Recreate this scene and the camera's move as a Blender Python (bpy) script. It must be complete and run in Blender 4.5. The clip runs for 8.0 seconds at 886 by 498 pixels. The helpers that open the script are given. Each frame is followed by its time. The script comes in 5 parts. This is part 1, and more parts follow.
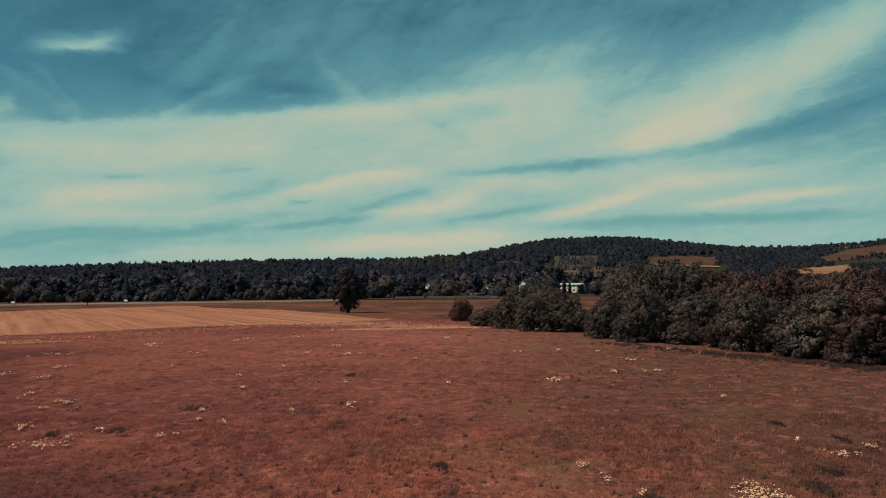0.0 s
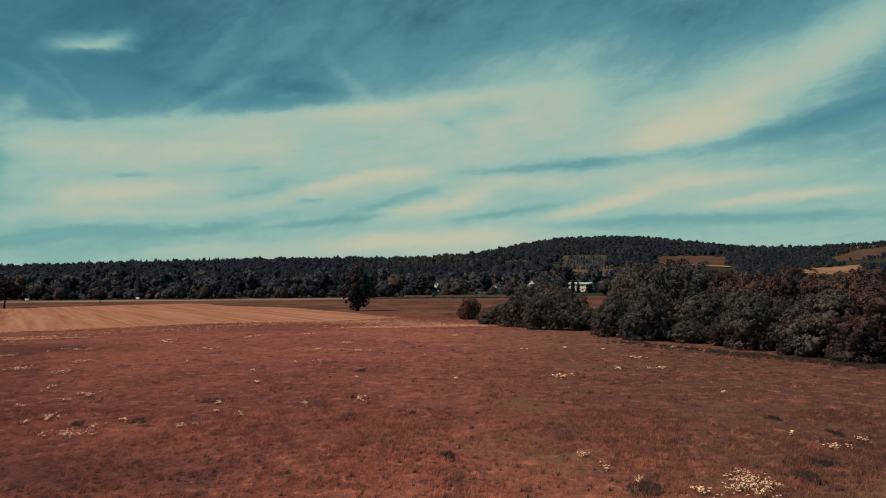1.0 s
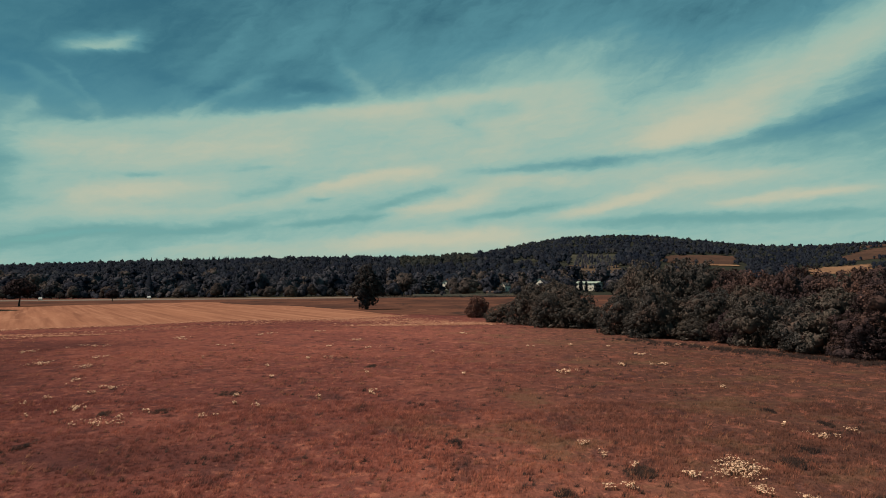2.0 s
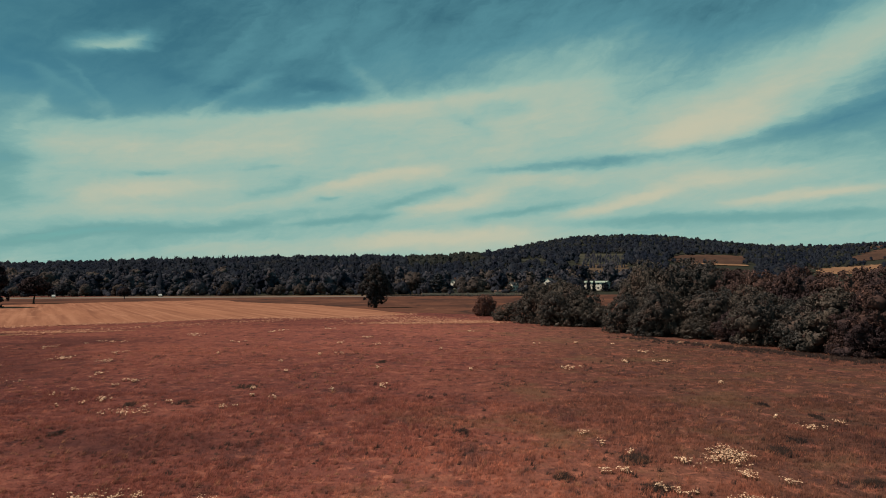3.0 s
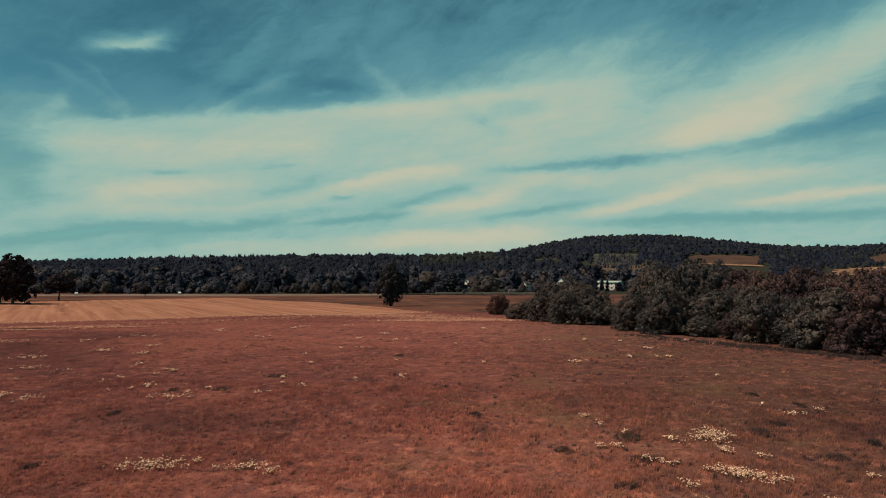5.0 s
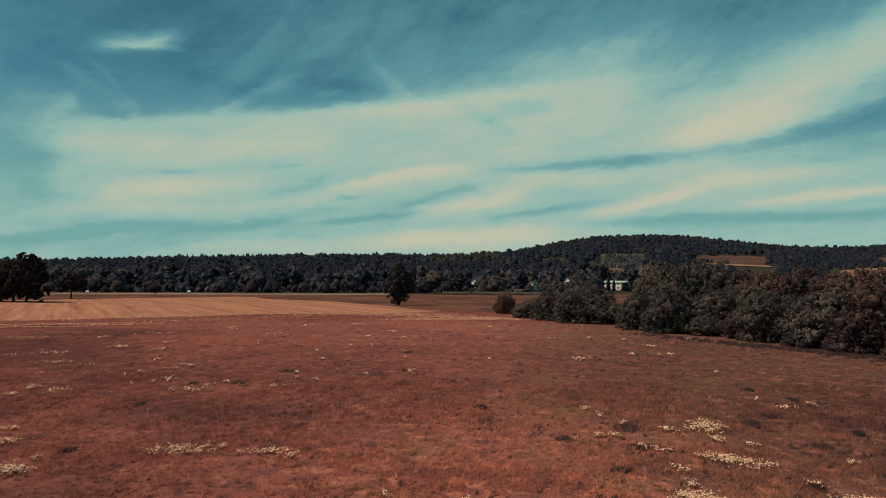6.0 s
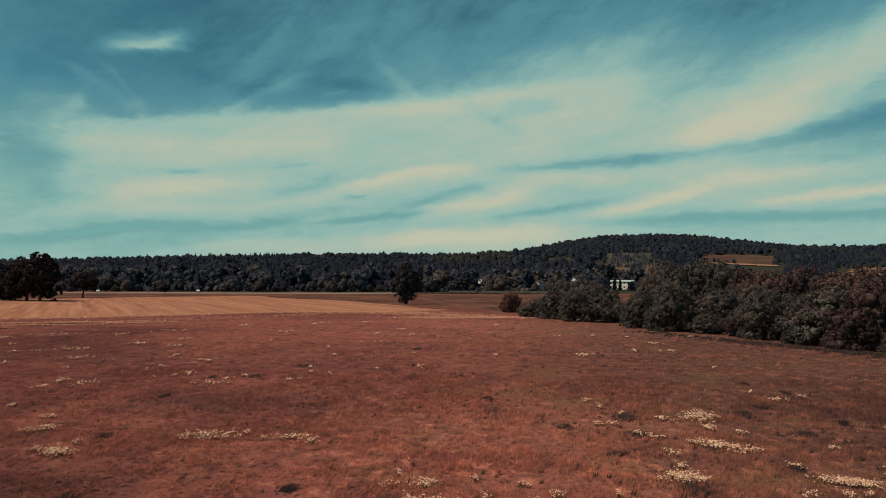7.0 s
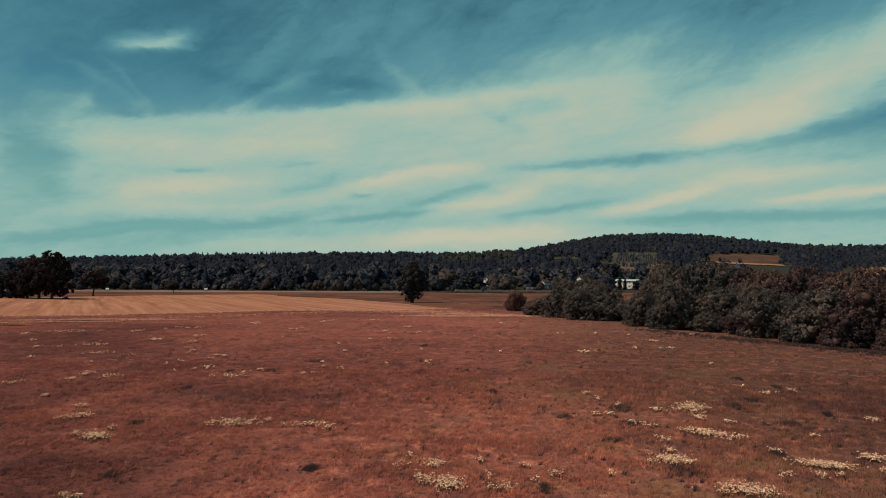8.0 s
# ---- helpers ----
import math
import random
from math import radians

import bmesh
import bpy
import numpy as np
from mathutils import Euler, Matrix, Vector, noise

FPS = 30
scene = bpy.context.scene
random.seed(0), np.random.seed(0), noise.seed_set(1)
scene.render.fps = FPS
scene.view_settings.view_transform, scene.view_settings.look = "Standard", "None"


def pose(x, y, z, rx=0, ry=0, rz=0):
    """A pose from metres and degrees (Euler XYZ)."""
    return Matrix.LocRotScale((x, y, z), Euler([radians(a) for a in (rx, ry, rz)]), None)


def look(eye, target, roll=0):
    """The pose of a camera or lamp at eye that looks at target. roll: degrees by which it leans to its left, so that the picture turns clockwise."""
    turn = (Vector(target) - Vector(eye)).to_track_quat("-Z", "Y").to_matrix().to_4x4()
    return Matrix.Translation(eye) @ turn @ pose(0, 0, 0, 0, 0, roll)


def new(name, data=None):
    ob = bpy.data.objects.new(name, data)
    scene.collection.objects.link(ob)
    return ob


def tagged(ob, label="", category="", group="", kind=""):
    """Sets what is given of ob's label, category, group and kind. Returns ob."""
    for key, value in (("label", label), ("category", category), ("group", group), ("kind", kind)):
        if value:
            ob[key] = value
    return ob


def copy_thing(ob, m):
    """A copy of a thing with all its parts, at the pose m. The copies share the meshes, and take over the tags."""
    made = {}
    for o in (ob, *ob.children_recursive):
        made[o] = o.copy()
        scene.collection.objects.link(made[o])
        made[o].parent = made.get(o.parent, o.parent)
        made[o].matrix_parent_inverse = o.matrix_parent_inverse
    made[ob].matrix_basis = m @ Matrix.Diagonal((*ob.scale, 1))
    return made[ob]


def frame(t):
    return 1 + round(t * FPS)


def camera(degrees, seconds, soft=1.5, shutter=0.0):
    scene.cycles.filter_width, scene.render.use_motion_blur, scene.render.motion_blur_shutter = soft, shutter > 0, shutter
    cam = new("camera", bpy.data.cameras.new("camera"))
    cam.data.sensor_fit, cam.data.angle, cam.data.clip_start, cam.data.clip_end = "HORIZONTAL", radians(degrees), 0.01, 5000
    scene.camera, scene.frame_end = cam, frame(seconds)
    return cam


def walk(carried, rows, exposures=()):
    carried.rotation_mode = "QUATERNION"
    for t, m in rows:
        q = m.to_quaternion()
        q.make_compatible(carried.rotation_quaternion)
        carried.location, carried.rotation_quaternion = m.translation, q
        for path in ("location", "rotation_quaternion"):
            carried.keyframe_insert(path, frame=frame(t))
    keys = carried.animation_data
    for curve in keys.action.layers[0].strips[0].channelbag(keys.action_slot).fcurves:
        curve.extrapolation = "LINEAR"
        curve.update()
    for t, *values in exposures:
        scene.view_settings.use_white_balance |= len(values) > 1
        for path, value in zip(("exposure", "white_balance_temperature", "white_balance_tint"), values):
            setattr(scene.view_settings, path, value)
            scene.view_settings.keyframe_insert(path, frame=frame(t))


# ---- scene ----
cam = camera(65.8, 8.0, soft=0.95)
PATH = [
    (0, (-0.305, 0.182, 7.975), (-0.347, 2.179, 8.079), -0.5),
    (0.5, (-0.247, -0.548, 7.964), (-0.303, 1.448, 8.066), -0.4),
    (1, (-0.218, -1.338, 7.916), (-0.286, 0.658, 8.017), -0.3),
    (1.5, (-0.175, -2.204, 7.858), (-0.255, -0.208, 7.958), -0.3),
    (3, (-0.035, -5.197, 7.774), (-0.151, -3.203, 7.87), -0.1),
    (3.5, (0.007, -6.162, 7.755), (-0.12, -4.168, 7.85), -0.0),
    (4, (0.02, -7.161, 7.735), (-0.117, -5.168, 7.829), 0.1),
    (4.5, (0.07, -8.216, 7.716), (-0.077, -6.223, 7.81), 0.1),
    (6, (0.209, -11.277, 7.637), (0.032, -9.287, 7.73), 0.3),
    (6.5, (0.25, -12.399, 7.615), (0.063, -10.41, 7.706), 0.3),
    (7, (0.307, -13.573, 7.576), (0.111, -11.584, 7.667), 0.3),
    (7.5, (0.38, -14.781, 7.573), (0.175, -12.794, 7.661), 0.3),
    (8, (0.44, -15.986, 7.557), (0.228, -13.999, 7.645), 0.4),
]
walk(cam, [(t, look(e, g, r)) for t, e, g, r in PATH])

# ---- world, sun ----
SUN_AZ, SUN_EL = -95.0, 50.0      # degrees clockwise from +y, degrees above the horizon
SKY = 0.11

# streaks of cirrus and the clear gaps between them: azimuth and half length, elevation, slope and bend along it,
# half widths above and below (degrees), weight
CLOUD_BANKS = [
    (-14.1, 21.9, 13.63, 2.52, -0.30, 1.06, 3.96, 0.30),
    (-7.9, 14.9, 14.47, 1.64, -0.20, 0.40, 0.98, 0.17),
    (6.0, 18.9, 15.07, 0.15, 0.21, 5.28, 7.48, 0.26),
    (-29.8, 4.8, 10.27, -0.32, 0.10, 1.21, 1.41, 0.22),
    (-18.9, 6.0, 11.02, 0.74, -0.24, 1.51, 1.51, 0.20),
    (5.0, 5.6, 13.45, 2.06, -0.69, 2.43, 2.65, 0.16),
    (24.1, 12.3, 14.90, 4.77, -0.03, 3.15, 2.76, 0.44),
    (26.9, 6.5, 16.69, 2.08, 0.60, 1.53, 1.72, 0.14),
    (18.5, 4.5, 12.31, 0.46, -0.11, 1.24, 1.03, 0.20),
    (6.8, 6.5, 18.27, 1.12, -0.12, 1.32, 1.75, 0.16),
    (12.0, 5.1, 15.62, 1.55, 0.06, 2.15, 2.15, 0.11),
]
LOW_BANKS = [
    (-8.1, 16.7, 3.37, 0.52, -0.02, 0.62, 1.34, 0.22),
    (-8.4, 6.4, 8.87, 1.04, -0.50, 0.45, 0.80, 0.41),
    (-26.2, 6.5, 7.13, 0.76, -0.02, 0.91, 0.91, 0.33),
    (-2.3, 5.0, 6.56, 0.92, 0.16, 0.63, 0.71, 0.37),
    (11.0, 4.2, 6.23, 0.94, 0.08, 0.52, 0.52, 0.44),
    (20.2, 6.3, 8.34, 0.25, -0.56, 0.57, 1.02, 0.23),
    (24.2, 5.7, 6.39, 0.32, -0.14, 0.39, 0.39, 0.38),
    (-2.5, 8.5, 3.84, 0.45, 0.04, 0.67, 0.89, 0.30),
    (-21.4, 6.7, 5.83, 0.78, 0.26, 0.43, 0.60, 0.19),
    (-30.6, 4.6, 5.33, 0.21, 0.07, 0.60, 0.60, 0.16),
    (5.2, 4.8, 8.51, -0.11, -0.26, 0.66, 0.66, 0.19),
]
GAPS = [
    (5.6, 7.6, 9.44, 0.46, 0.26, 0.35, 0.40, -0.22),
    (19.9, 12.1, 10.59, 1.49, 0.67, 0.65, 0.82, -0.31),
    (27.5, 3.1, 11.15, -0.07, 0.05, 0.95, 1.33, -0.06),
    (-1.6, 2.6, 13.54, -1.30, -0.18, 0.67, 0.71, -0.14),
    (1.7, 2.7, 14.50, 0.02, -0.19, 0.53, 1.16, -0.16),
    (12.8, 3.1, 16.94, 0.79, 0.47, 2.14, 2.14, -0.03),
    (-16.8, 2.9, 7.60, 0.86, 0.00, 0.61, 0.61, -0.10),
    (-26.1, 1.2, 8.38, 0.16, 0.03, 0.25, 0.25, -0.18),
    (-18.1, 2.5, 9.26, 0.28, 0.07, 0.22, 0.22, -0.10),
    (-37.0, 2.3, 9.06, -0.56, -0.04, 1.50, 2.25, -0.22),
    (-34.2, 3.0, 6.03, -0.11, 0.52, 0.58, 0.58, -0.12),
]
LOW_GAPS = [
    (-39.6, 4.4, 5.95, 2.02, -0.36, 2.19, 3.28, -0.12),
    (-5.8, 3.8, 6.99, 0.90, -0.06, 0.49, 0.54, -0.24),
    (-13.3, 1.0, 6.81, 0.13, -0.03, 0.26, 0.26, -0.23),
    (-32.1, 5.7, 3.81, 0.81, -0.33, 0.36, 0.55, -0.40),
    (-22.1, 4.7, 4.28, 0.61, 0.17, 0.30, 0.34, -0.29),
    (-11.0, 4.7, 5.17, 0.56, 0.03, 0.27, 0.31, -0.32),
    (3.3, 4.4, 5.85, 0.69, 0.02, 0.27, 0.35, -0.25),
    (19.3, 11.1, 4.95, -0.04, -0.24, 0.37, 0.45, -0.29),
    (-22.9, 10.1, 3.30, 0.52, -0.18, 0.51, 0.51, -0.14),
]
WISPS = [
    (-29.7, 3.2, 17.61, 0.62, -0.00, 0.73, 0.52, 0.36),
    (-27.9, 1.4, 18.24, 0.39, -0.04, 0.61, 0.49, 0.12),
    (-28.7, 2.4, 17.50, 0.25, -0.08, 0.24, 0.20, 0.16),
    (-20.4, 3.7, 15.05, 1.72, -0.20, 0.34, 0.60, 0.16),
    (-14.7, 1.0, 15.28, 0.16, -0.03, 0.18, 0.18, 0.12),
    (-9.9, 2.1, 16.78, -1.86, 0.26, 0.62, 0.98, 0.10),
    (-33.4, 3.4, 14.83, -1.36, -0.45, 0.35, 0.59, 0.12),
    (-31.1, 1.8, 14.60, -1.60, -0.11, 0.24, 0.40, 0.10),
    (-35.6, 2.4, 13.05, -0.17, -0.23, 0.38, 0.69, 0.10),
    (-34.6, 1.4, 12.46, 1.36, -0.17, 0.69, 0.85, 0.08),
    (-21.9, 3.9, 16.39, 3.30, 0.34, 1.45, 1.45, 0.08),
    (-15.7, 3.7, 18.97, 3.21, -0.10, 1.49, 1.49, 0.06),
]
DEEP = [
    (-30.0, 12.3, 18.47, 1.59, -0.42, 4.43, 3.62, -0.07),
    (-23.0, 3.2, 15.31, -0.46, 0.13, 0.85, 0.85, -0.12),
    (-36.4, 1.7, 15.15, 0.27, -0.20, 0.76, 0.76, -0.12),
    (-12.9, 2.8, 15.79, -0.11, -0.02, 0.66, 0.66, -0.10),
    (-4.4, 3.8, 21.64, 0.00, -0.26, 1.12, 1.34, -0.05),
    (17.5, 3.7, 20.23, -0.19, 0.26, 1.04, 1.04, -0.07),
    (-30.0, 2.1, 12.48, 0.22, 0.12, 0.28, 0.28, -0.10),
]


class Nodes:
    """Short forms for building a node tree."""

    def __init__(self, tree):
        self.tree = tree
        tree.nodes.clear()

    def put(self, sock, v):
        if isinstance(v, bpy.types.NodeSocket):
            self.tree.links.new(v, sock)
        elif isinstance(v, (tuple, list)) and len(v) == 3 and len(sock.default_value) == 4:
            sock.default_value = (*v, 1)
        else:
            sock.default_value = v

    def add(self, kind, ins=(), **props):
        n = self.tree.nodes.new(kind)
        if "operation" in props:
            n.operation = props["operation"]
        if "use_clamp" in props:
            n.use_clamp = props["use_clamp"]
        if "data_type" in props:
            n.data_type, n.blend_type = props["data_type"], props["blend_type"]
        if "interpolation_type" in props:
            n.interpolation_type = props["interpolation_type"]
        if "vector_type" in props:
            n.vector_type = props["vector_type"]
        if "rotation_type" in props:
            n.rotation_type = props["rotation_type"]
        for k, v in (ins.items() if isinstance(ins, dict) else enumerate(ins)):
            if v is not None:
                self.put(n.inputs[k], v)
        return n

    def m(self, op, *a, clamp=False):
        return self.add("ShaderNodeMath", a, operation=op, use_clamp=clamp).outputs[0]

    def v(self, op, *a):
        n = self.add("ShaderNodeVectorMath", a, operation=op)
        return n.outputs["Value"] if op in ("LENGTH", "DOT_PRODUCT") else n.outputs["Vector"]

    def noise(self, vec, scale, detail=4, rough=0.55, dist=0.0):
        return self.add("ShaderNodeTexNoise", {"Vector": vec, "Scale": scale, "Detail": detail, "Roughness": rough, "Distortion": dist})

    def mix(self, f, a, b, blend="MIX"):
        n = self.add("ShaderNodeMix", data_type="RGBA", blend_type=blend)
        self.put(n.inputs["Factor"], f)
        self.put(n.inputs[6], a)
        self.put(n.inputs[7], b)
        return n.outputs[2]

    def ramp(self, f, stops):
        n = self.add("ShaderNodeValToRGB", [f])
        el = n.color_ramp.elements
        while len(el) < len(stops):
            el.new(0.5)
        for e, (p, c) in zip(el, stops):
            e.position = p
            e.color = (*c, 1) if isinstance(c, tuple) else (c, c, c, 1)
        return n.outputs[0]

    def step(self, x, a, b):
        n = self.add("ShaderNodeMapRange", {"Value": x, "From Min": a, "From Max": b}, interpolation_type="SMOOTHSTEP")
        return n.outputs[0]


def build_sky():
    w = bpy.data.worlds.new("sky")
    w.use_nodes = True
    scene.world = w
    N = Nodes(w.node_tree)
    d = N.add("ShaderNodeTexCoord").outputs["Generated"]
    s = N.add("ShaderNodeSeparateXYZ", [d])
    deg = 180 / math.pi
    az = N.m("MULTIPLY", N.m("ARCTAN2", s.outputs[0], s.outputs[1]), deg)
    el = N.m("MULTIPLY", N.m("ARCSINE", s.outputs[2]), deg)
    p = N.add("ShaderNodeCombineXYZ", [az, el, 0.0]).outputs[0]
    # slow and quick waviness of the streaks
    w1 = N.noise(N.v("MULTIPLY", p, (0.09, 0.22, 1)), 1.0, 3).outputs["Color"]
    w2 = N.noise(N.v("MULTIPLY", p, (0.5, 1.2, 1)), 1.0, 5, 0.6).outputs["Color"]
    q = N.v("ADD", p, N.v("MULTIPLY", N.v("SUBTRACT", w1, (0.5, 0.5, 0.5)), (2.4, 0.7, 0)))
    q = N.v("ADD", q, N.v("MULTIPLY", N.v("SUBTRACT", w2, (0.5, 0.5, 0.5)), (1.8, 0.75, 0)))
    qs = N.add("ShaderNodeSeparateXYZ", [q])
    tot = None
    for a0, half, e0, slope, bend, up, down, amp in CLOUD_BANKS + LOW_BANKS + GAPS + LOW_GAPS + WISPS + DEEP:
        u = N.m("MULTIPLY_ADD", qs.outputs[0], 1 / half, -a0 / half)
        u2 = N.m("MULTIPLY", u, u)
        mid = N.m("MULTIPLY_ADD", u2, bend, N.m("MULTIPLY_ADD", u, slope, e0))
        off = N.m("SUBTRACT", qs.outputs[1], mid)
        side = N.m("MAXIMUM", N.m("MULTIPLY", off, 1 / up), N.m("MULTIPLY", off, -1 / down))
        fall = N.m("MULTIPLY_ADD", u2, u2, N.m("MULTIPLY", side, side))
        g = N.m("POWER", 0.37, fall)
        tot = N.m("MULTIPLY_ADD", g, amp, 0.0 if tot is None else tot)
    # even veil, thicker towards the horizon, with fibres along the streaks
    veil = N.m("MULTIPLY_ADD", N.step(el, 17.0, 6.0), 0.41, 0.11)
    rot = N.add("ShaderNodeVectorRotate", {"Vector": q, "Angle": radians(-8)}, rotation_type="Z_AXIS").outputs[0]
    fib = N.noise(N.v("MULTIPLY", rot, (0.07, 0.6, 1)), 1.0, 6, 0.6).outputs["Fac"]
    fine = N.noise(N.v("MULTIPLY", rot, (0.40, 1.1, 1)), 1.0, 4, 0.6, 0.8).outputs["Fac"]
    puff = N.noise(N.v("MULTIPLY", rot, (0.12, 0.28, 1)), 1.0, 4, 0.5, 0.5).outputs["Fac"]
    low = N.step(N.m("SUBTRACT", el, N.m("MULTIPLY", az, 0.08)), 15.5, 13.0)
    dens = N.m("ADD", N.m("ADD", tot, veil), N.m("MULTIPLY", N.m("SUBTRACT", fib, 0.5), N.m("MULTIPLY_ADD", low, 0.30, 0.08)))
    # high up, thin wisps fan out upwards to the right
    fan = N.add("ShaderNodeVectorRotate", {"Vector": q, "Angle": radians(-38)}, rotation_type="Z_AXIS").outputs[0]
    wisp = N.noise(N.v("MULTIPLY", fan, (0.07, 0.26, 1)), 1.0, 5, 0.55, 0.5).outputs["Fac"]
    dens = N.m("ADD", dens, N.m("MULTIPLY", N.m("SUBTRACT", wisp, 0.47), N.m("MULTIPLY_ADD", low, -0.18, 0.26)))
    thread = N.noise(N.v("MULTIPLY", fan, (0.22, 0.7, 1)), 1.0, 5, 0.6, 1.6).outputs["Fac"]
    dens = N.m("ADD", dens, N.m("MULTIPLY", N.m("SUBTRACT", thread, 0.5), N.m("MULTIPLY_ADD", low, -0.06, 0.13)))
    dens = N.m("ADD", dens, N.m("MULTIPLY", N.m("SUBTRACT", fine, 0.5), N.m("MULTIPLY_ADD", low, 0.14, 0.10)))
    dens = N.m("ADD", dens, N.m("MULTIPLY", N.m("SUBTRACT", puff, 0.5), N.m("MULTIPLY_ADD", N.step(el, 18.0, 11.0), 0.1, 0.14)))
    dens = N.add("ShaderNodeMapRange", {"Value": dens, "From Min": 0.0, "From Max": 1.12}).outputs[0]
    sky = N.add("ShaderNodeTexSky")
    sky.sky_type, sky.sun_disc = "NISHITA", False
    sky.sun_elevation, sky.sun_rotation = radians(SUN_EL), radians(SUN_AZ)
    sky.altitude, sky.air_density, sky.dust_density, sky.ozone_density = 60, 1.0, 0.6, 1.5
    blue = N.mix(1.0, sky.outputs[0], N.mix(N.step(el, 3.0, 20.0), LOW_TINT, SKY_TINT), "MULTIPLY")
    col = N.mix(N.step(dens, -0.04, 0.26), blue, N.mix(N.step(el, 6.0, 14.0), LOW_MIST, MIST))
    col = N.mix(N.step(dens, 0.20, 0.56), col, THIN_CLOUD)
    col = N.mix(N.step(dens, 0.35, 1.0), col, CLOUD)
    bg = N.add("ShaderNodeBackground", {"Color": col, "Strength": SKY})
    out = N.add("ShaderNodeOutputWorld")
    N.tree.links.new(bg.outputs[0], out.inputs[0])


LOW_TINT = (0.29, 0.60, 0.585)
SKY_TINT = (0.178, 0.430, 0.372)
MIST, LOW_MIST = (0.86, 2.4, 2.85), (1.55, 3.35, 3.2)
THIN_CLOUD = (2.4, 4.25, 3.85)
CLOUD = (4.88, 4.85, 3.63)
build_sky()

lamp = bpy.data.lights.new("sun", "SUN")
lamp.energy, lamp.angle, lamp.color = 4.6, radians(0.5), (1.0, 0.84, 0.68)
sun = new("sun", lamp)
sa, se = radians(SUN_AZ), radians(SUN_EL)
sun.matrix_world = look((300 * math.sin(sa) * math.cos(se), 300 * math.cos(sa) * math.cos(se), 300 * math.sin(se)), (0, 0, 0))
scene.view_settings.exposure = 0.0


# ---- materials ----
def material(name, make, rough=0.85, spec=0.2, thin=0.0):
    mt = bpy.data.materials.new(name)
    mt.use_nodes = True
    N = Nodes(mt.node_tree)
    res = make(N)
    col, normal = res if isinstance(res, tuple) and len(res) == 2 else (res, None)
    ins = {"Base Color": col, "Roughness": rough, "Specular IOR Level": spec}
    if normal is not None:
        ins["Normal"] = normal
    b = N.add("ShaderNodeBsdfPrincipled", ins)
    out = b.outputs[0]
    if thin:  # leaves let some light through
        t = N.add("ShaderNodeBsdfTranslucent", {"Color": col})
        out = N.add("ShaderNodeMixShader", [thin, out, t.outputs[0]]).outputs[0]
    N.tree.links.new(out, N.add("ShaderNodeOutputMaterial").inputs[0])
    return mt


def place(N):
    return N.add("ShaderNodeNewGeometry").outputs["Position"]


def island(N):
    return N.add("ShaderNodeNewGeometry").outputs["Random Per Island"]


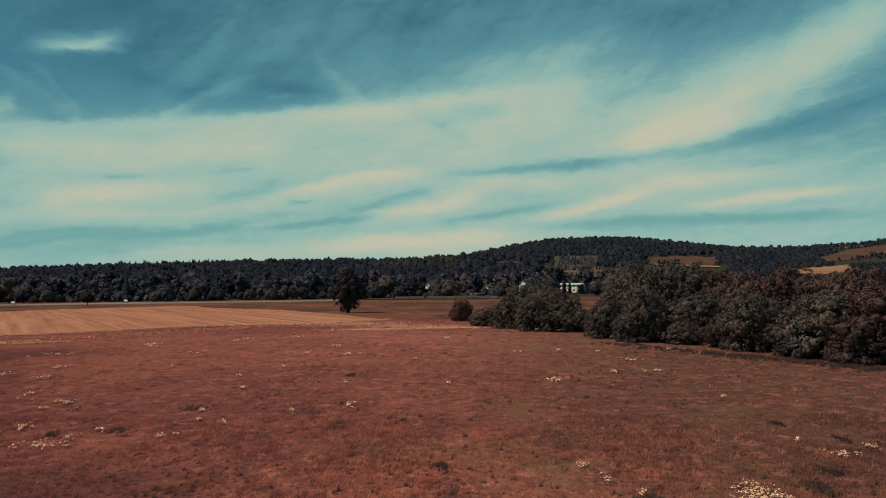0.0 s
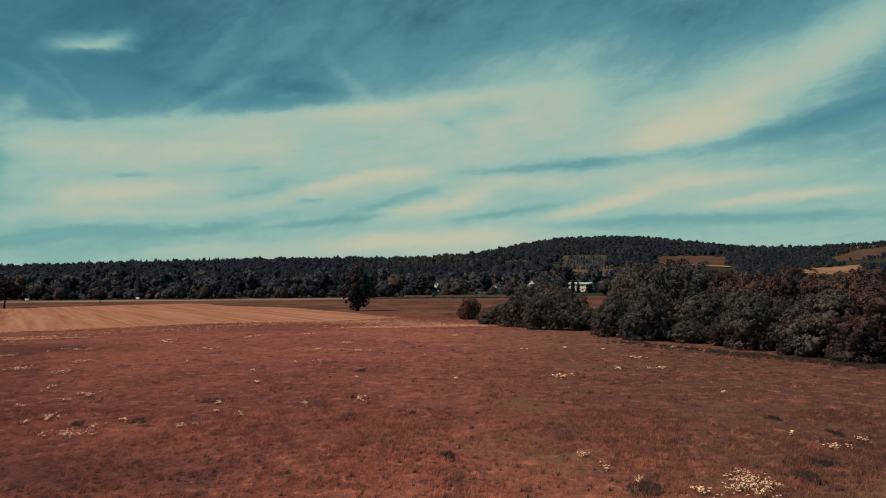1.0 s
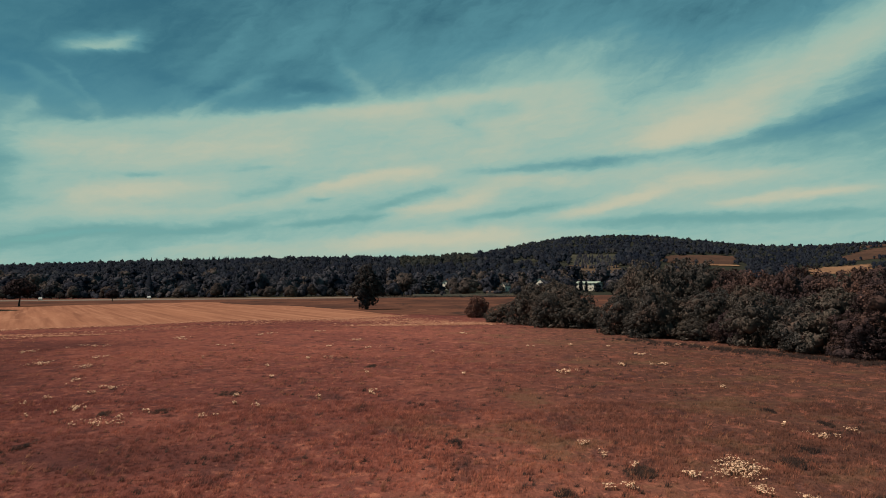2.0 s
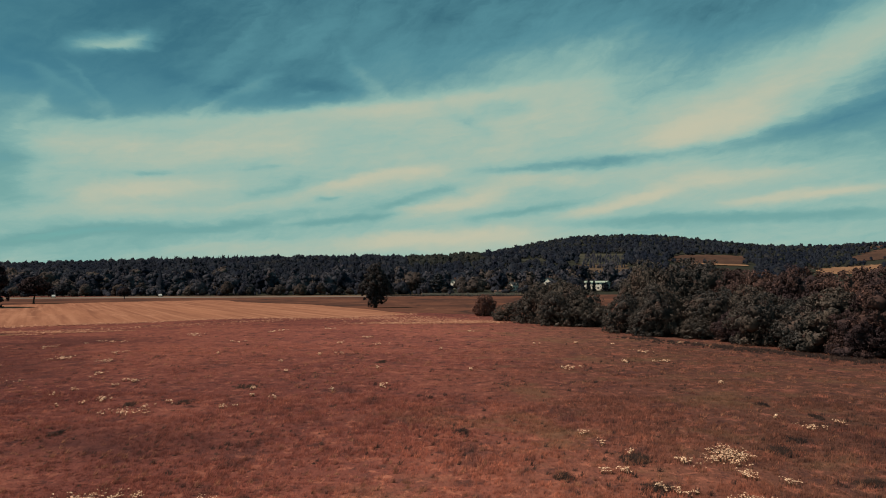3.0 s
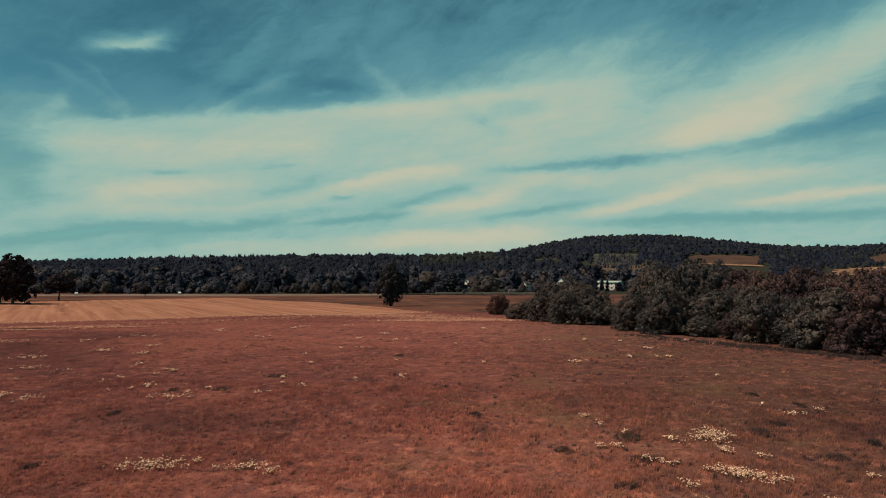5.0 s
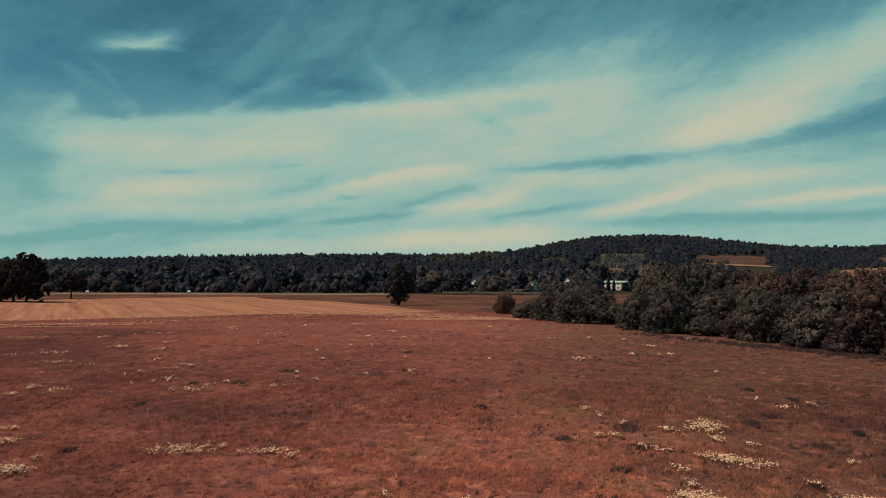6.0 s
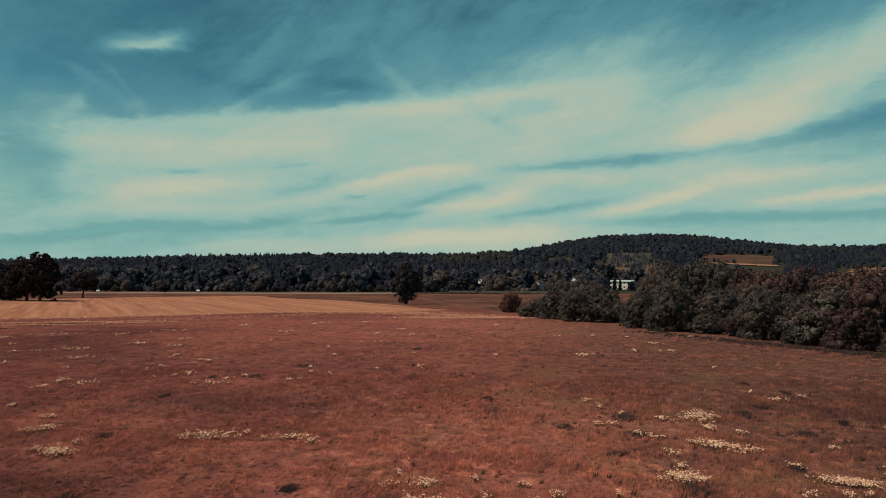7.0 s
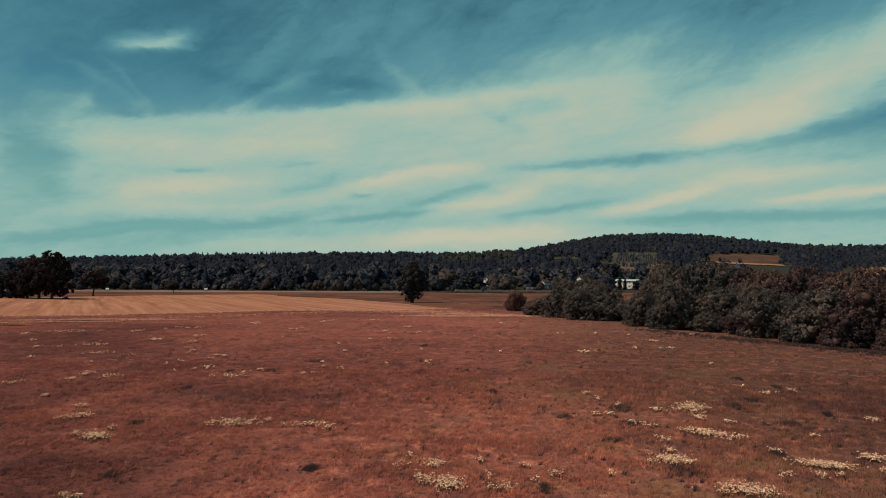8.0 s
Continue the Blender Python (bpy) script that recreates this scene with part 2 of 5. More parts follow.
def meadow_colour(N):
    p = place(N)
    flat = N.v("MULTIPLY", p, (1, 1, 0))
    big = N.noise(flat, 0.035, 5, 0.6).outputs["Fac"]
    mid = N.noise(N.v("MULTIPLY", flat, (1.0, 0.62, 0)), 0.34, 6, 0.65, 0.4).outputs["Fac"]
    fine = N.noise(flat, 2.2, 6, 0.75).outputs["Fac"]
    col = N.ramp(big, [(0.38, (0.118, 0.045, 0.040)), (0.50, (0.165, 0.062, 0.050)), (0.62, (0.212, 0.080, 0.060))])
    # greener sward towards the scrub, with shade beside it painted into the tone
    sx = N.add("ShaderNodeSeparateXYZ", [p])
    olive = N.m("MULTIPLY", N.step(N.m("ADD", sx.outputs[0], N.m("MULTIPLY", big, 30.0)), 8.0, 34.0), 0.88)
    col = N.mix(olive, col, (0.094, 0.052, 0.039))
    col = N.mix(N.m("MULTIPLY", N.step(mid, 0.52, 0.70), 0.55), col, (0.265, 0.103, 0.072))
    col = N.mix(N.m("MULTIPLY", N.step(mid, 0.47, 0.34), 0.7), col, (0.078, 0.040, 0.039))
    col = N.mix(N.m("MULTIPLY", N.step(fine, 0.52, 0.34), 0.4), col, (0.090, 0.045, 0.040))
    mott = N.noise(flat, 0.9, 5, 0.7, 0.3).outputs["Fac"]
    col = N.mix(N.m("MULTIPLY", N.step(mott, 0.53, 0.66), 0.8), col, (0.270, 0.112, 0.080))
    col = N.mix(N.m("MULTIPLY", N.step(mott, 0.46, 0.34), 0.85), col, (0.060, 0.033, 0.032))
    speck = N.noise(N.v("MULTIPLY", flat, (1.0, 0.5, 0)), 2.6, 4, 0.7, 0.5).outputs["Fac"]
    col = N.mix(N.m("MULTIPLY", N.step(speck, 0.58, 0.70), 0.7), col, (0.300, 0.130, 0.092))
    col = N.mix(N.m("MULTIPLY", N.step(speck, 0.42, 0.30), 0.8), col, (0.052, 0.030, 0.030))
    green = N.noise(N.v("ADD", flat, (40.0, 9.0, 0)), 0.13, 5, 0.7, 0.3).outputs["Fac"]
    col = N.mix(N.m("MULTIPLY", N.step(green, 0.50, 0.66), N.m("MULTIPLY", N.step(sx.outputs[0], -14.0, 6.0), 0.55)), col, (0.128, 0.082, 0.050))
    for cx, cy, rx, ry in ((-17.0, 8.0, 9.0, 8.0), (-11.0, 1.0, 8.0, 7.0), (-18.0, 28.0, 9.0, 6.0), (-32.0, 24.0, 9.0, 8.0), (-46.0, 52.0, 16.0, 14.0), (-30.0, 12.0, 13.0, 12.0), (-58.0, 66.0, 18.0, 16.0), (-54.0, 84.0, 15.0, 11.0), (24.0, 28.0, 9.0, 11.0)):  # darker ground patches; some of them paint in lens falloff at the sides
        dim_patch = N.v("LENGTH", N.v("MULTIPLY", N.v("SUBTRACT", flat, (cx, cy, 0.0)), (1 / rx, 1 / ry, 0)))
        col = N.mix(N.m("MULTIPLY", N.step(N.m("ADD", dim_patch, N.m("MULTIPLY", mid, 1.2)), 1.7, 0.7), 0.68), col, (0.072, 0.033, 0.031))
    # paler, drier grass in the middle of the meadow, partly lens falloff painted in
    dry = N.v("LENGTH", N.v("MULTIPLY", N.v("SUBTRACT", flat, (1.0, 10.0, 0.0)), (1 / 15, 1 / 26, 0)))
    col = N.mix(N.m("MULTIPLY", N.step(N.m("ADD", dry, N.m("MULTIPLY", big, 0.8)), 1.7, 0.6), 0.85), col, N.mix(1.0, col, (1.72, 1.68, 1.48), "MULTIPLY"))
    pale = N.v("LENGTH", N.v("MULTIPLY", N.v("SUBTRACT", flat, (-8.0, 98.0, 0.0)), (1 / 34, 1 / 44, 0)))
    col = N.mix(N.m("MULTIPLY", N.step(N.m("ADD", pale, N.m("MULTIPLY", big, 0.8)), 1.6, 0.6), 0.8), col, N.mix(1.0, col, (1.34, 1.34, 1.30), "MULTIPLY"))
    return N.mix(1.0, col, (1.06, 0.955, 0.97), "MULTIPLY"), fine, mid


def make_meadow(N):
    col, fine, mid = meadow_colour(N)
    h = N.m("ADD", fine, N.m("MULTIPLY", mid, 2.0))
    bump = N.add("ShaderNodeBump", {"Height": h, "Distance": 0.25, "Strength": 0.7})
    # far land turns dark olive-grey from the foot of the woods on
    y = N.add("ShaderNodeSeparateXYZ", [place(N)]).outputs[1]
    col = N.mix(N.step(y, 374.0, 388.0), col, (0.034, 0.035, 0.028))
    return col, bump.outputs[0]


def make_grass(N):
    col, fine, mid = meadow_colour(N)
    r = island(N)
    return N.mix(1.0, col, N.ramp(r, [(0.0, (0.95, 0.95, 0.95)), (0.6, (1.45, 1.45, 1.42)), (1.0, (2.1, 2.05, 1.9))]), "MULTIPLY")


def make_stubble(N):
    p = place(N)
    rot = N.add("ShaderNodeVectorRotate", {"Vector": p, "Angle": radians(56.0)}, rotation_type="Z_AXIS").outputs[0]
    rows = N.noise(N.v("MULTIPLY", rot, (0.014, 0.45, 0)), 1.0, 5, 0.6).outputs["Fac"]
    wide = N.noise(N.v("MULTIPLY", rot, (0.012, 0.05, 0)), 1.0, 4).outputs["Fac"]
    fine = N.noise(N.v("MULTIPLY", p, (1, 1, 0)), 1.3, 5, 0.7).outputs["Fac"]
    col = N.ramp(rows, [(0.36, (0.235, 0.102, 0.066)), (0.50, (0.29, 0.128, 0.081)), (0.64, (0.36, 0.168, 0.106))])
    col = N.mix(N.m("MULTIPLY", N.step(wide, 0.5, 0.7), 0.5), col, (0.37, 0.165, 0.10))
    col = N.mix(N.m("MULTIPLY", N.step(fine, 0.5, 0.3), 0.5), col, (0.22, 0.10, 0.05))
    lines = N.noise(N.v("MULTIPLY", rot, (0.006, 0.16, 0)), 1.0, 3, 0.7, 0.3).outputs["Fac"]
    col = N.mix(N.m("MULTIPLY", N.step(lines, 0.43, 0.33), 0.6), col, (0.17, 0.072, 0.048))
    clods = N.noise(N.v("MULTIPLY", rot, (0.05, 0.3, 0)), 1.0, 5, 0.7, 0.6).outputs["Fac"]
    col = N.mix(N.m("MULTIPLY", N.step(clods, 0.55, 0.72), 0.6), col, (0.44, 0.215, 0.138))
    bump = N.add("ShaderNodeBump", {"Height": N.m("ADD", fine, rows), "Distance": 0.2, "Strength": 0.5})
    return col, bump.outputs[0]


def make_straw(N):
    r = island(N)
    return N.ramp(r, [(0.0, (0.29, 0.130, 0.083)), (0.7, (0.44, 0.210, 0.135)), (1.0, (0.60, 0.335, 0.225))])


def leaves(dark, light, warm=None, scale=0.09, lo=0.55, hi=1.55):
    def make(N):
        p = place(N)
        n = N.noise(p, scale, 3, 0.6).outputs["Fac"]
        col = N.mix(N.step(n, 0.38, 0.62), dark, light)
        if warm:
            col = N.mix(N.m("MULTIPLY", N.step(N.noise(p, scale * 2.3, 2).outputs["Fac"], 0.52, 0.72), 0.8), col, warm)
        return N.mix(1.0, col, N.ramp(island(N), [(0.0, (lo, lo, lo)), (1.0, (hi, hi * 0.97, hi * 0.92))]), "MULTIPLY")
    return make


def field_colour(a, b):
    def make(N):
        n = N.noise(place(N), 0.03, 6, 0.65).outputs["Fac"]
        k = N.m("MULTIPLY_ADD", N.noise(place(N), 0.3, 5, 0.7).outputs["Fac"], 1.0, 0.5)
        return N.mix(1.0, N.mix(N.step(n, 0.35, 0.65), a, b), N.add("ShaderNodeCombineXYZ", [k, k, k]).outputs[0], "MULTIPLY")
    return make


def grazed(N):
    """Cropped grass with darker rank patches and pale bare ones."""
    p = N.v("MULTIPLY", place(N), (1, 1, 0))
    big = N.noise(p, 0.02, 5, 0.65).outputs["Fac"]
    mid = N.noise(N.v("MULTIPLY", p, (0.10, 0.05, 0)), 1.0, 5, 0.7, 0.5).outputs["Fac"]
    col = N.mix(N.step(big, 0.36, 0.64), (0.078, 0.039, 0.031), (0.142, 0.062, 0.043))
    col = N.mix(N.m("MULTIPLY", N.step(mid, 0.48, 0.36), 0.8), col, (0.042, 0.028, 0.026))
    return N.mix(N.m("MULTIPLY", N.step(mid, 0.56, 0.72), 0.7), col, (0.215, 0.102, 0.068))


def bark(N):
    p = place(N)
    n = N.noise(N.v("MULTIPLY", p, (4, 4, 0.8)), 1.0, 5, 0.7).outputs["Fac"]
    return N.ramp(n, [(0.3, (0.030, 0.022, 0.018)), (0.7, (0.085, 0.062, 0.048))])


def plain(c, amount=0.18, scale=0.6):
    def make(N):
        n = N.noise(place(N), scale, 4, 0.6).outputs["Fac"]
        k = N.m("MULTIPLY_ADD", n, 2 * amount, 1 - amount)
        return N.mix(1.0, c, N.add("ShaderNodeCombineXYZ", [k, k, k]).outputs[0], "MULTIPLY")
    return make


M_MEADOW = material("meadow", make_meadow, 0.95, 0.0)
M_GRASS = material("grass", make_grass, 0.95, 0.0, 0.45)
M_STUBBLE = material("stubble", make_stubble, 0.95, 0.0)
M_STRAW = material("straw", make_straw, 0.95, 0.0)
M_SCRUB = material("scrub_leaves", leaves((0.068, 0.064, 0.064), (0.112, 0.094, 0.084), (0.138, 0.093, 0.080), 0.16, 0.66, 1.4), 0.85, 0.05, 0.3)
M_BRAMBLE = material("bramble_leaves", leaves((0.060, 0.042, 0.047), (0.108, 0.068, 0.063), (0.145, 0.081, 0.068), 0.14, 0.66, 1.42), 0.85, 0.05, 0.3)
M_ROSY = material("rosy_leaves", leaves((0.115, 0.066, 0.060), (0.225, 0.120, 0.100), (0.32, 0.160, 0.130), 0.5), 0.85, 0.05, 0.4)
M_TREE = material("tree_leaves", leaves((0.031, 0.032, 0.040), (0.060, 0.056, 0.058)), 0.85, 0.05, 0.4)
M_DARK = material("dark_leaves", leaves((0.028, 0.022, 0.027), (0.048, 0.035, 0.039)), 0.85, 0.05, 0.4)
M_WOOD = material("wood_leaves", leaves((0.034, 0.039, 0.060), (0.074, 0.075, 0.094), (0.120, 0.103, 0.112), 0.07, 0.7, 1.35), 0.85, 0.05, 0.4)
M_PALE = material("pale_leaves", leaves((0.060, 0.049, 0.050), (0.105, 0.082, 0.076), None, 0.1, 0.75, 1.25), 0.85, 0.05, 0.4)
M_HILLWOOD = material("hill_wood_leaves", leaves((0.019, 0.025, 0.044), (0.034, 0.041, 0.058), (0.055, 0.054, 0.058), 0.022, 0.75, 1.3), 0.85, 0.05, 0.4)
M_DUSK = material("dusky_leaves", leaves((0.018, 0.022, 0.038), (0.031, 0.035, 0.049), None, 0.05, 0.7, 1.3), 0.85, 0.05, 0.4)
M_RUST = material("rusty_leaves", leaves((0.078, 0.066, 0.066), (0.132, 0.106, 0.100), None, 0.1, 0.75, 1.25), 0.85, 0.05, 0.4)
M_OLIVE = material("olive_leaves", leaves((0.028, 0.033, 0.037), (0.046, 0.050, 0.045), (0.064, 0.058, 0.050), 0.05, 0.75, 1.3), 0.85, 0.05, 0.4)
M_FIR = material("fir_needles", leaves((0.019, 0.024, 0.040), (0.036, 0.041, 0.056)), 0.85, 0.05, 0.4)
M_WEED = material("weed_leaves", leaves((0.042, 0.030, 0.030), (0.068, 0.045, 0.040), None, 0.5), 0.85, 0.05, 0.4)
M_HAY = material("dry_tufts", leaves((0.20, 0.085, 0.060), (0.32, 0.150, 0.100), None, 0.4, 0.7, 1.3), 0.95, 0.0, 0.4)
M_CEDAR = material("cedar_needles", leaves((0.034, 0.040, 0.054), (0.070, 0.073, 0.084), None, 0.12, 0.7, 1.35), 0.85, 0.05, 0.3)
M_BARK = material("bark", bark)
M_PETAL = material("petals", lambda N: N.ramp(island(N), [(0.0, (0.36, 0.17, 0.105)), (0.5, (0.68, 0.41, 0.26)), (1.0, (0.92, 0.67, 0.46))]), 0.7)
M_STEM = material("stems", plain((0.10, 0.07, 0.035)))
M_FIELD = material("hill_pasture", field_colour((0.044, 0.046, 0.038), (0.070, 0.065, 0.048)), 0.95, 0.0)
M_PASTURE = material("far_pasture", grazed, 0.95, 0.0)
M_FIELD_TAN = material("hill_stubble", field_colour((0.20, 0.108, 0.066), (0.28, 0.158, 0.095)), 0.95, 0.0)
M_FIELD_DRY = material("hill_dry_grass", field_colour((0.090, 0.062, 0.044), (0.130, 0.086, 0.058)), 0.95, 0.0)
M_FIELD_RED = material("hill_plough", field_colour((0.066, 0.040, 0.032), (0.100, 0.055, 0.041)), 0.95, 0.0)
M_VERGE = material("verge_grass", field_colour((0.100, 0.066, 0.047), (0.165, 0.108, 0.074)), 0.95, 0.0)
M_ROAD = material("road_surface", plain((0.17, 0.125, 0.10)))
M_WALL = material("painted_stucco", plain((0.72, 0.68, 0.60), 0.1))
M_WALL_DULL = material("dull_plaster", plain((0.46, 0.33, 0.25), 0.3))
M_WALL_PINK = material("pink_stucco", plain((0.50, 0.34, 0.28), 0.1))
M_BRICK = material("brick_wall", plain((0.20, 0.10, 0.075), 0.2))
M_TILE = material("clay_tiles", plain((0.105, 0.066, 0.055), 0.25), 0.7)
M_SLATE = material("roof_slate", plain((0.06, 0.055, 0.055), 0.25), 0.6)
M_MINT = material("pale_green_roof", plain((0.34, 0.40, 0.34), 0.15), 0.7)
M_PANE = material("window_glass", plain((0.02, 0.025, 0.03)), 0.1, 0.5)
M_WHITE = material("white_paint", plain((0.62, 0.60, 0.56), 0.05), 0.7, 0.2)
M_TYRE = material("tyre_rubber", plain((0.02, 0.02, 0.02)))
M_POST = material("weathered_post", plain((0.10, 0.075, 0.055), 0.3, 3.0))


# ---- mesh tools ----
def mesh(name, verts, faces, mats, index=None, smooth=False, normals=None):
    """A mesh from an (n, 3) array of points and one or more (k, 3 or 4) arrays of corners."""
    faces = [f for f in (faces if isinstance(faces, list) else [faces]) if len(f)]
    me = bpy.data.meshes.new(name)
    verts = np.asarray(verts, np.float32)
    me.vertices.add(len(verts))
    me.vertices.foreach_set("co", verts.ravel())
    loops = np.concatenate([f.ravel() for f in faces]).astype(np.int32)
    sizes = np.concatenate([np.full(len(f), f.shape[1]) for f in faces]).astype(np.int32)
    me.loops.add(len(loops))
    me.loops.foreach_set("vertex_index", loops)
    me.polygons.add(len(sizes))
    me.polygons.foreach_set("loop_start", np.concatenate([[0], np.cumsum(sizes)[:-1]]).astype(np.int32))
    for mt in mats if isinstance(mats, list) else [mats]:
        me.materials.append(mt)
    if index is not None:
        me.polygons.foreach_set("material_index", np.asarray(index, np.int32))
    if smooth:
        me.polygons.foreach_set("use_smooth", np.ones(len(sizes), bool))
    me.update(calc_edges=True)
    me.validate()
    if normals is not None:
        me.normals_split_custom_set_from_vertices(np.asarray(normals, np.float32))
    return me


def part(name, data, parent=None, label="", material_=None):
    if isinstance(data, bmesh.types.BMesh):
        me = bpy.data.meshes.new(name)
        data.to_mesh(me)
        data.free()
        me.materials.append(material_)
        data = me
    ob = new(name, data)
    ob.parent = parent
    return tagged(ob, label)


def box(bm, x0, x1, y0, y1, z0, z1):
    v = [bm.verts.new(c) for c in ((x0, y0, z0), (x1, y0, z0), (x1, y1, z0), (x0, y1, z0), (x0, y0, z1), (x1, y0, z1), (x1, y1, z1), (x0, y1, z1))]
    for f in ((3, 2, 1, 0), (4, 5, 6, 7), (0, 1, 5, 4), (1, 2, 6, 5), (2, 3, 7, 6), (3, 0, 4, 7)):
        bm.faces.new([v[i] for i in f])


def unit(v):
    return v / np.maximum(np.linalg.norm(v, axis=-1, keepdims=True), 1e-9)


def cards(rng, centres, normals, size, spread=0.5, stretch=1.4):
    """One leaf quad at each centre, facing roughly along its normal."""
    n = len(centres)
    nr = unit(normals + rng.normal(0, spread, (n, 3)))
    a = unit(np.cross(nr, rng.normal(0, 1, (n, 3))))
    b = np.cross(nr, a)
    s = (size * rng.uniform(0.6, 1.35, (n, 1)))
    a, b = a * s * stretch * 0.5, b * s * 0.5
    lift = nr * s * rng.uniform(-0.15, 0.3, (n, 1))
    v = np.stack([centres - a - b * 0.35, centres + b * -1 + a * 0.2 + lift, centres + a + b * 0.3, centres + b - a * 0.25 + lift], 1).reshape(-1, 3)
    return v, np.arange(4 * n).reshape(n, 4)


def ball(level):
    bm = bmesh.new()
    bmesh.ops.create_icosphere(bm, subdivisions=level, radius=1)
    v = np.array([p.co[:] for p in bm.verts])
    f = np.array([[q.index for q in p.verts] for p in bm.faces])
    bm.free()
    return v, f


BALL0, BALL1 = ball(1), ball(2)


def crown(rng, lumps, count, size, core=0.78, ball_=BALL1, spread=0.5, under=0.35, bunch=1, reach=0.0, jitter=0.30, loose=0.16, wave=1.0):
    """Leafy crown: lumps are rows of x, y, z, rx, ry, rz; count leaves lie on their outer sides round a dense core."""
    lumps = np.asarray(lumps, float)
    area = lumps[:, 3] * lumps[:, 5]
    pick = np.repeat(rng.choice(len(lumps), count * 2 // bunch, p=area / area.sum()), bunch)
    total = len(pick)
    d = np.repeat(unit(rng.normal(0, 1, (total // bunch, 3))), bunch, 0)
    c, r = lumps[pick, :3], lumps[pick, 3:]
    bumps = 1 + wave * 0.13 * np.sin(d[:, :1] * 7 + pick[:, None]) * np.sin(d[:, 1:2] * 8 + 2 * pick[:, None]) + wave * 0.10 * np.sin(d[:, 2:] * 9 + pick[:, None])
    pos = c + d * r * bumps * np.repeat(rng.uniform(0.96 - loose, 0.96 + loose, (total // bunch, 1)), bunch, 0)
    shift = rng.normal(0, 1, (total, 3)) * reach
    pos = pos + shift
    nor = unit(unit(d / r) + shift * (0.3 / max(reach, 1e-6) if bunch > 1 else 0))
    inside = np.zeros(len(pos), bool)
    for i, L in enumerate(lumps):
        inside |= (pick != i) & ((((pos - L[:3]) / (L[3:] * 0.82)) ** 2).sum(1) < 1)
    ok = ~inside & ((nor[:, 2] > -0.55) | (rng.uniform(0, 1, len(pos)) < under)) & (pos[:, 2] > 0.05)
    pos, nor = pos[ok][:count], nor[ok][:count]
    v, f = cards(rng, pos, nor, size, spread)
    vs, quads, tris, k = [v], f, [], len(v)
    ns = [np.repeat(unit(nor + rng.normal(0, jitter, nor.shape)), 4, 0)]
    if core > 0:
        for L in lumps:
            bv = ball_[0] * (1 + rng.uniform(-0.12, 0.12, (len(ball_[0]), 1)))
            cv = L[:3] + bv * L[3:] * core
            cv[:, 2] = np.maximum(cv[:, 2], 0.02)
            vs.append(cv)
            ns.append(unit(bv / L[3:]))
            tris.append(ball_[1] + k)
            k += len(bv)
    return np.concatenate(vs), quads, (np.concatenate(tris) if tris else np.zeros((0, 3), int)), np.concatenate(ns)


def clumped(rng, lumps, clumps, per, leaf, radius, core=0.7, ball_=BALL1, under=0.25, jitter=0.25):
    """Crown made of many leafy sprays: small tufts of leaves set on the outer sides of the lumps, with shaded hollows between."""
    lumps = np.asarray(lumps, float)
    area = lumps[:, 3] * lumps[:, 5]
    pick = rng.choice(len(lumps), clumps * 3, p=area / area.sum())
    d = unit(rng.normal(0, 1, (len(pick), 3)))
    C = lumps[pick, :3] + d * lumps[pick, 3:] * rng.uniform(0.84, 1.08, (len(pick), 1))
    O = unit(d / lumps[pick, 3:])
    hid = np.zeros(len(C), bool)
    for i, L in enumerate(lumps):
        hid |= (pick != i) & ((((C - L[:3]) / (L[3:] * 0.86)) ** 2).sum(1) < 1)
    ok = ~hid & ((O[:, 2] > -0.45) | (rng.uniform(0, 1, len(C)) < under)) & (C[:, 2] > 0.15)
    C, O = C[ok][:clumps], O[ok][:clumps]
    n = len(C)
    r = np.repeat(radius * rng.uniform(0.55, 1.45, (n, 1)), per, 0)
    out = np.repeat(O, per, 0)
    w = unit(rng.normal(0, 1, (n * per, 3)) + out * 0.9 + (0, 0, 0.25))
    pos = np.repeat(C, per, 0) + w * r * rng.uniform(0.45, 1.05, (n * per, 1))
    pos[:, 2] = np.maximum(pos[:, 2], 0.04)
    nor = unit(w * 0.8 + out * 0.45)
    v, f = cards(rng, pos, nor, leaf, 0.45)
    vs, ns, tris, k = [v], [np.repeat(unit(nor + rng.normal(0, jitter, nor.shape)), 4, 0)], [], len(v)
    for L in lumps:
        bv = ball_[0] * (1 + rng.uniform(-0.12, 0.12, (len(ball_[0]), 1)))
        cv = L[:3] + bv * L[3:] * core
        cv[:, 2] = np.maximum(cv[:, 2], 0.02)
        vs.append(cv)
        ns.append(unit(bv / L[3:]))
        tris.append(ball_[1] + k)
        k += len(bv)
    return np.concatenate(vs), f, np.concatenate(tris), np.concatenate(ns)


def limb(points, radii, sides=8):
    """A tapered, bent tube as points and quads."""
    vs, fs = [], []
    points = [Vector(p) for p in points]
    for i, (p, r) in enumerate(zip(points, radii)):
        d = (points[min(i + 1, len(points) - 1)] - points[max(i - 1, 0)]).normalized()
        a = d.cross(Vector((0.3, 1, 0.1))).normalized()
        b = d.cross(a)
        for k in range(sides):
            t = 2 * math.pi * k / sides
            vs.append(p + (a * math.cos(t) + b * math.sin(t)) * r)
        if i:
            o = (i - 1) * sides
            fs += [(o + k, o + (k + 1) % sides, o + sides + (k + 1) % sides, o + sides + k) for k in range(sides)]
    return np.array([v[:] for v in vs]), np.array(fs)


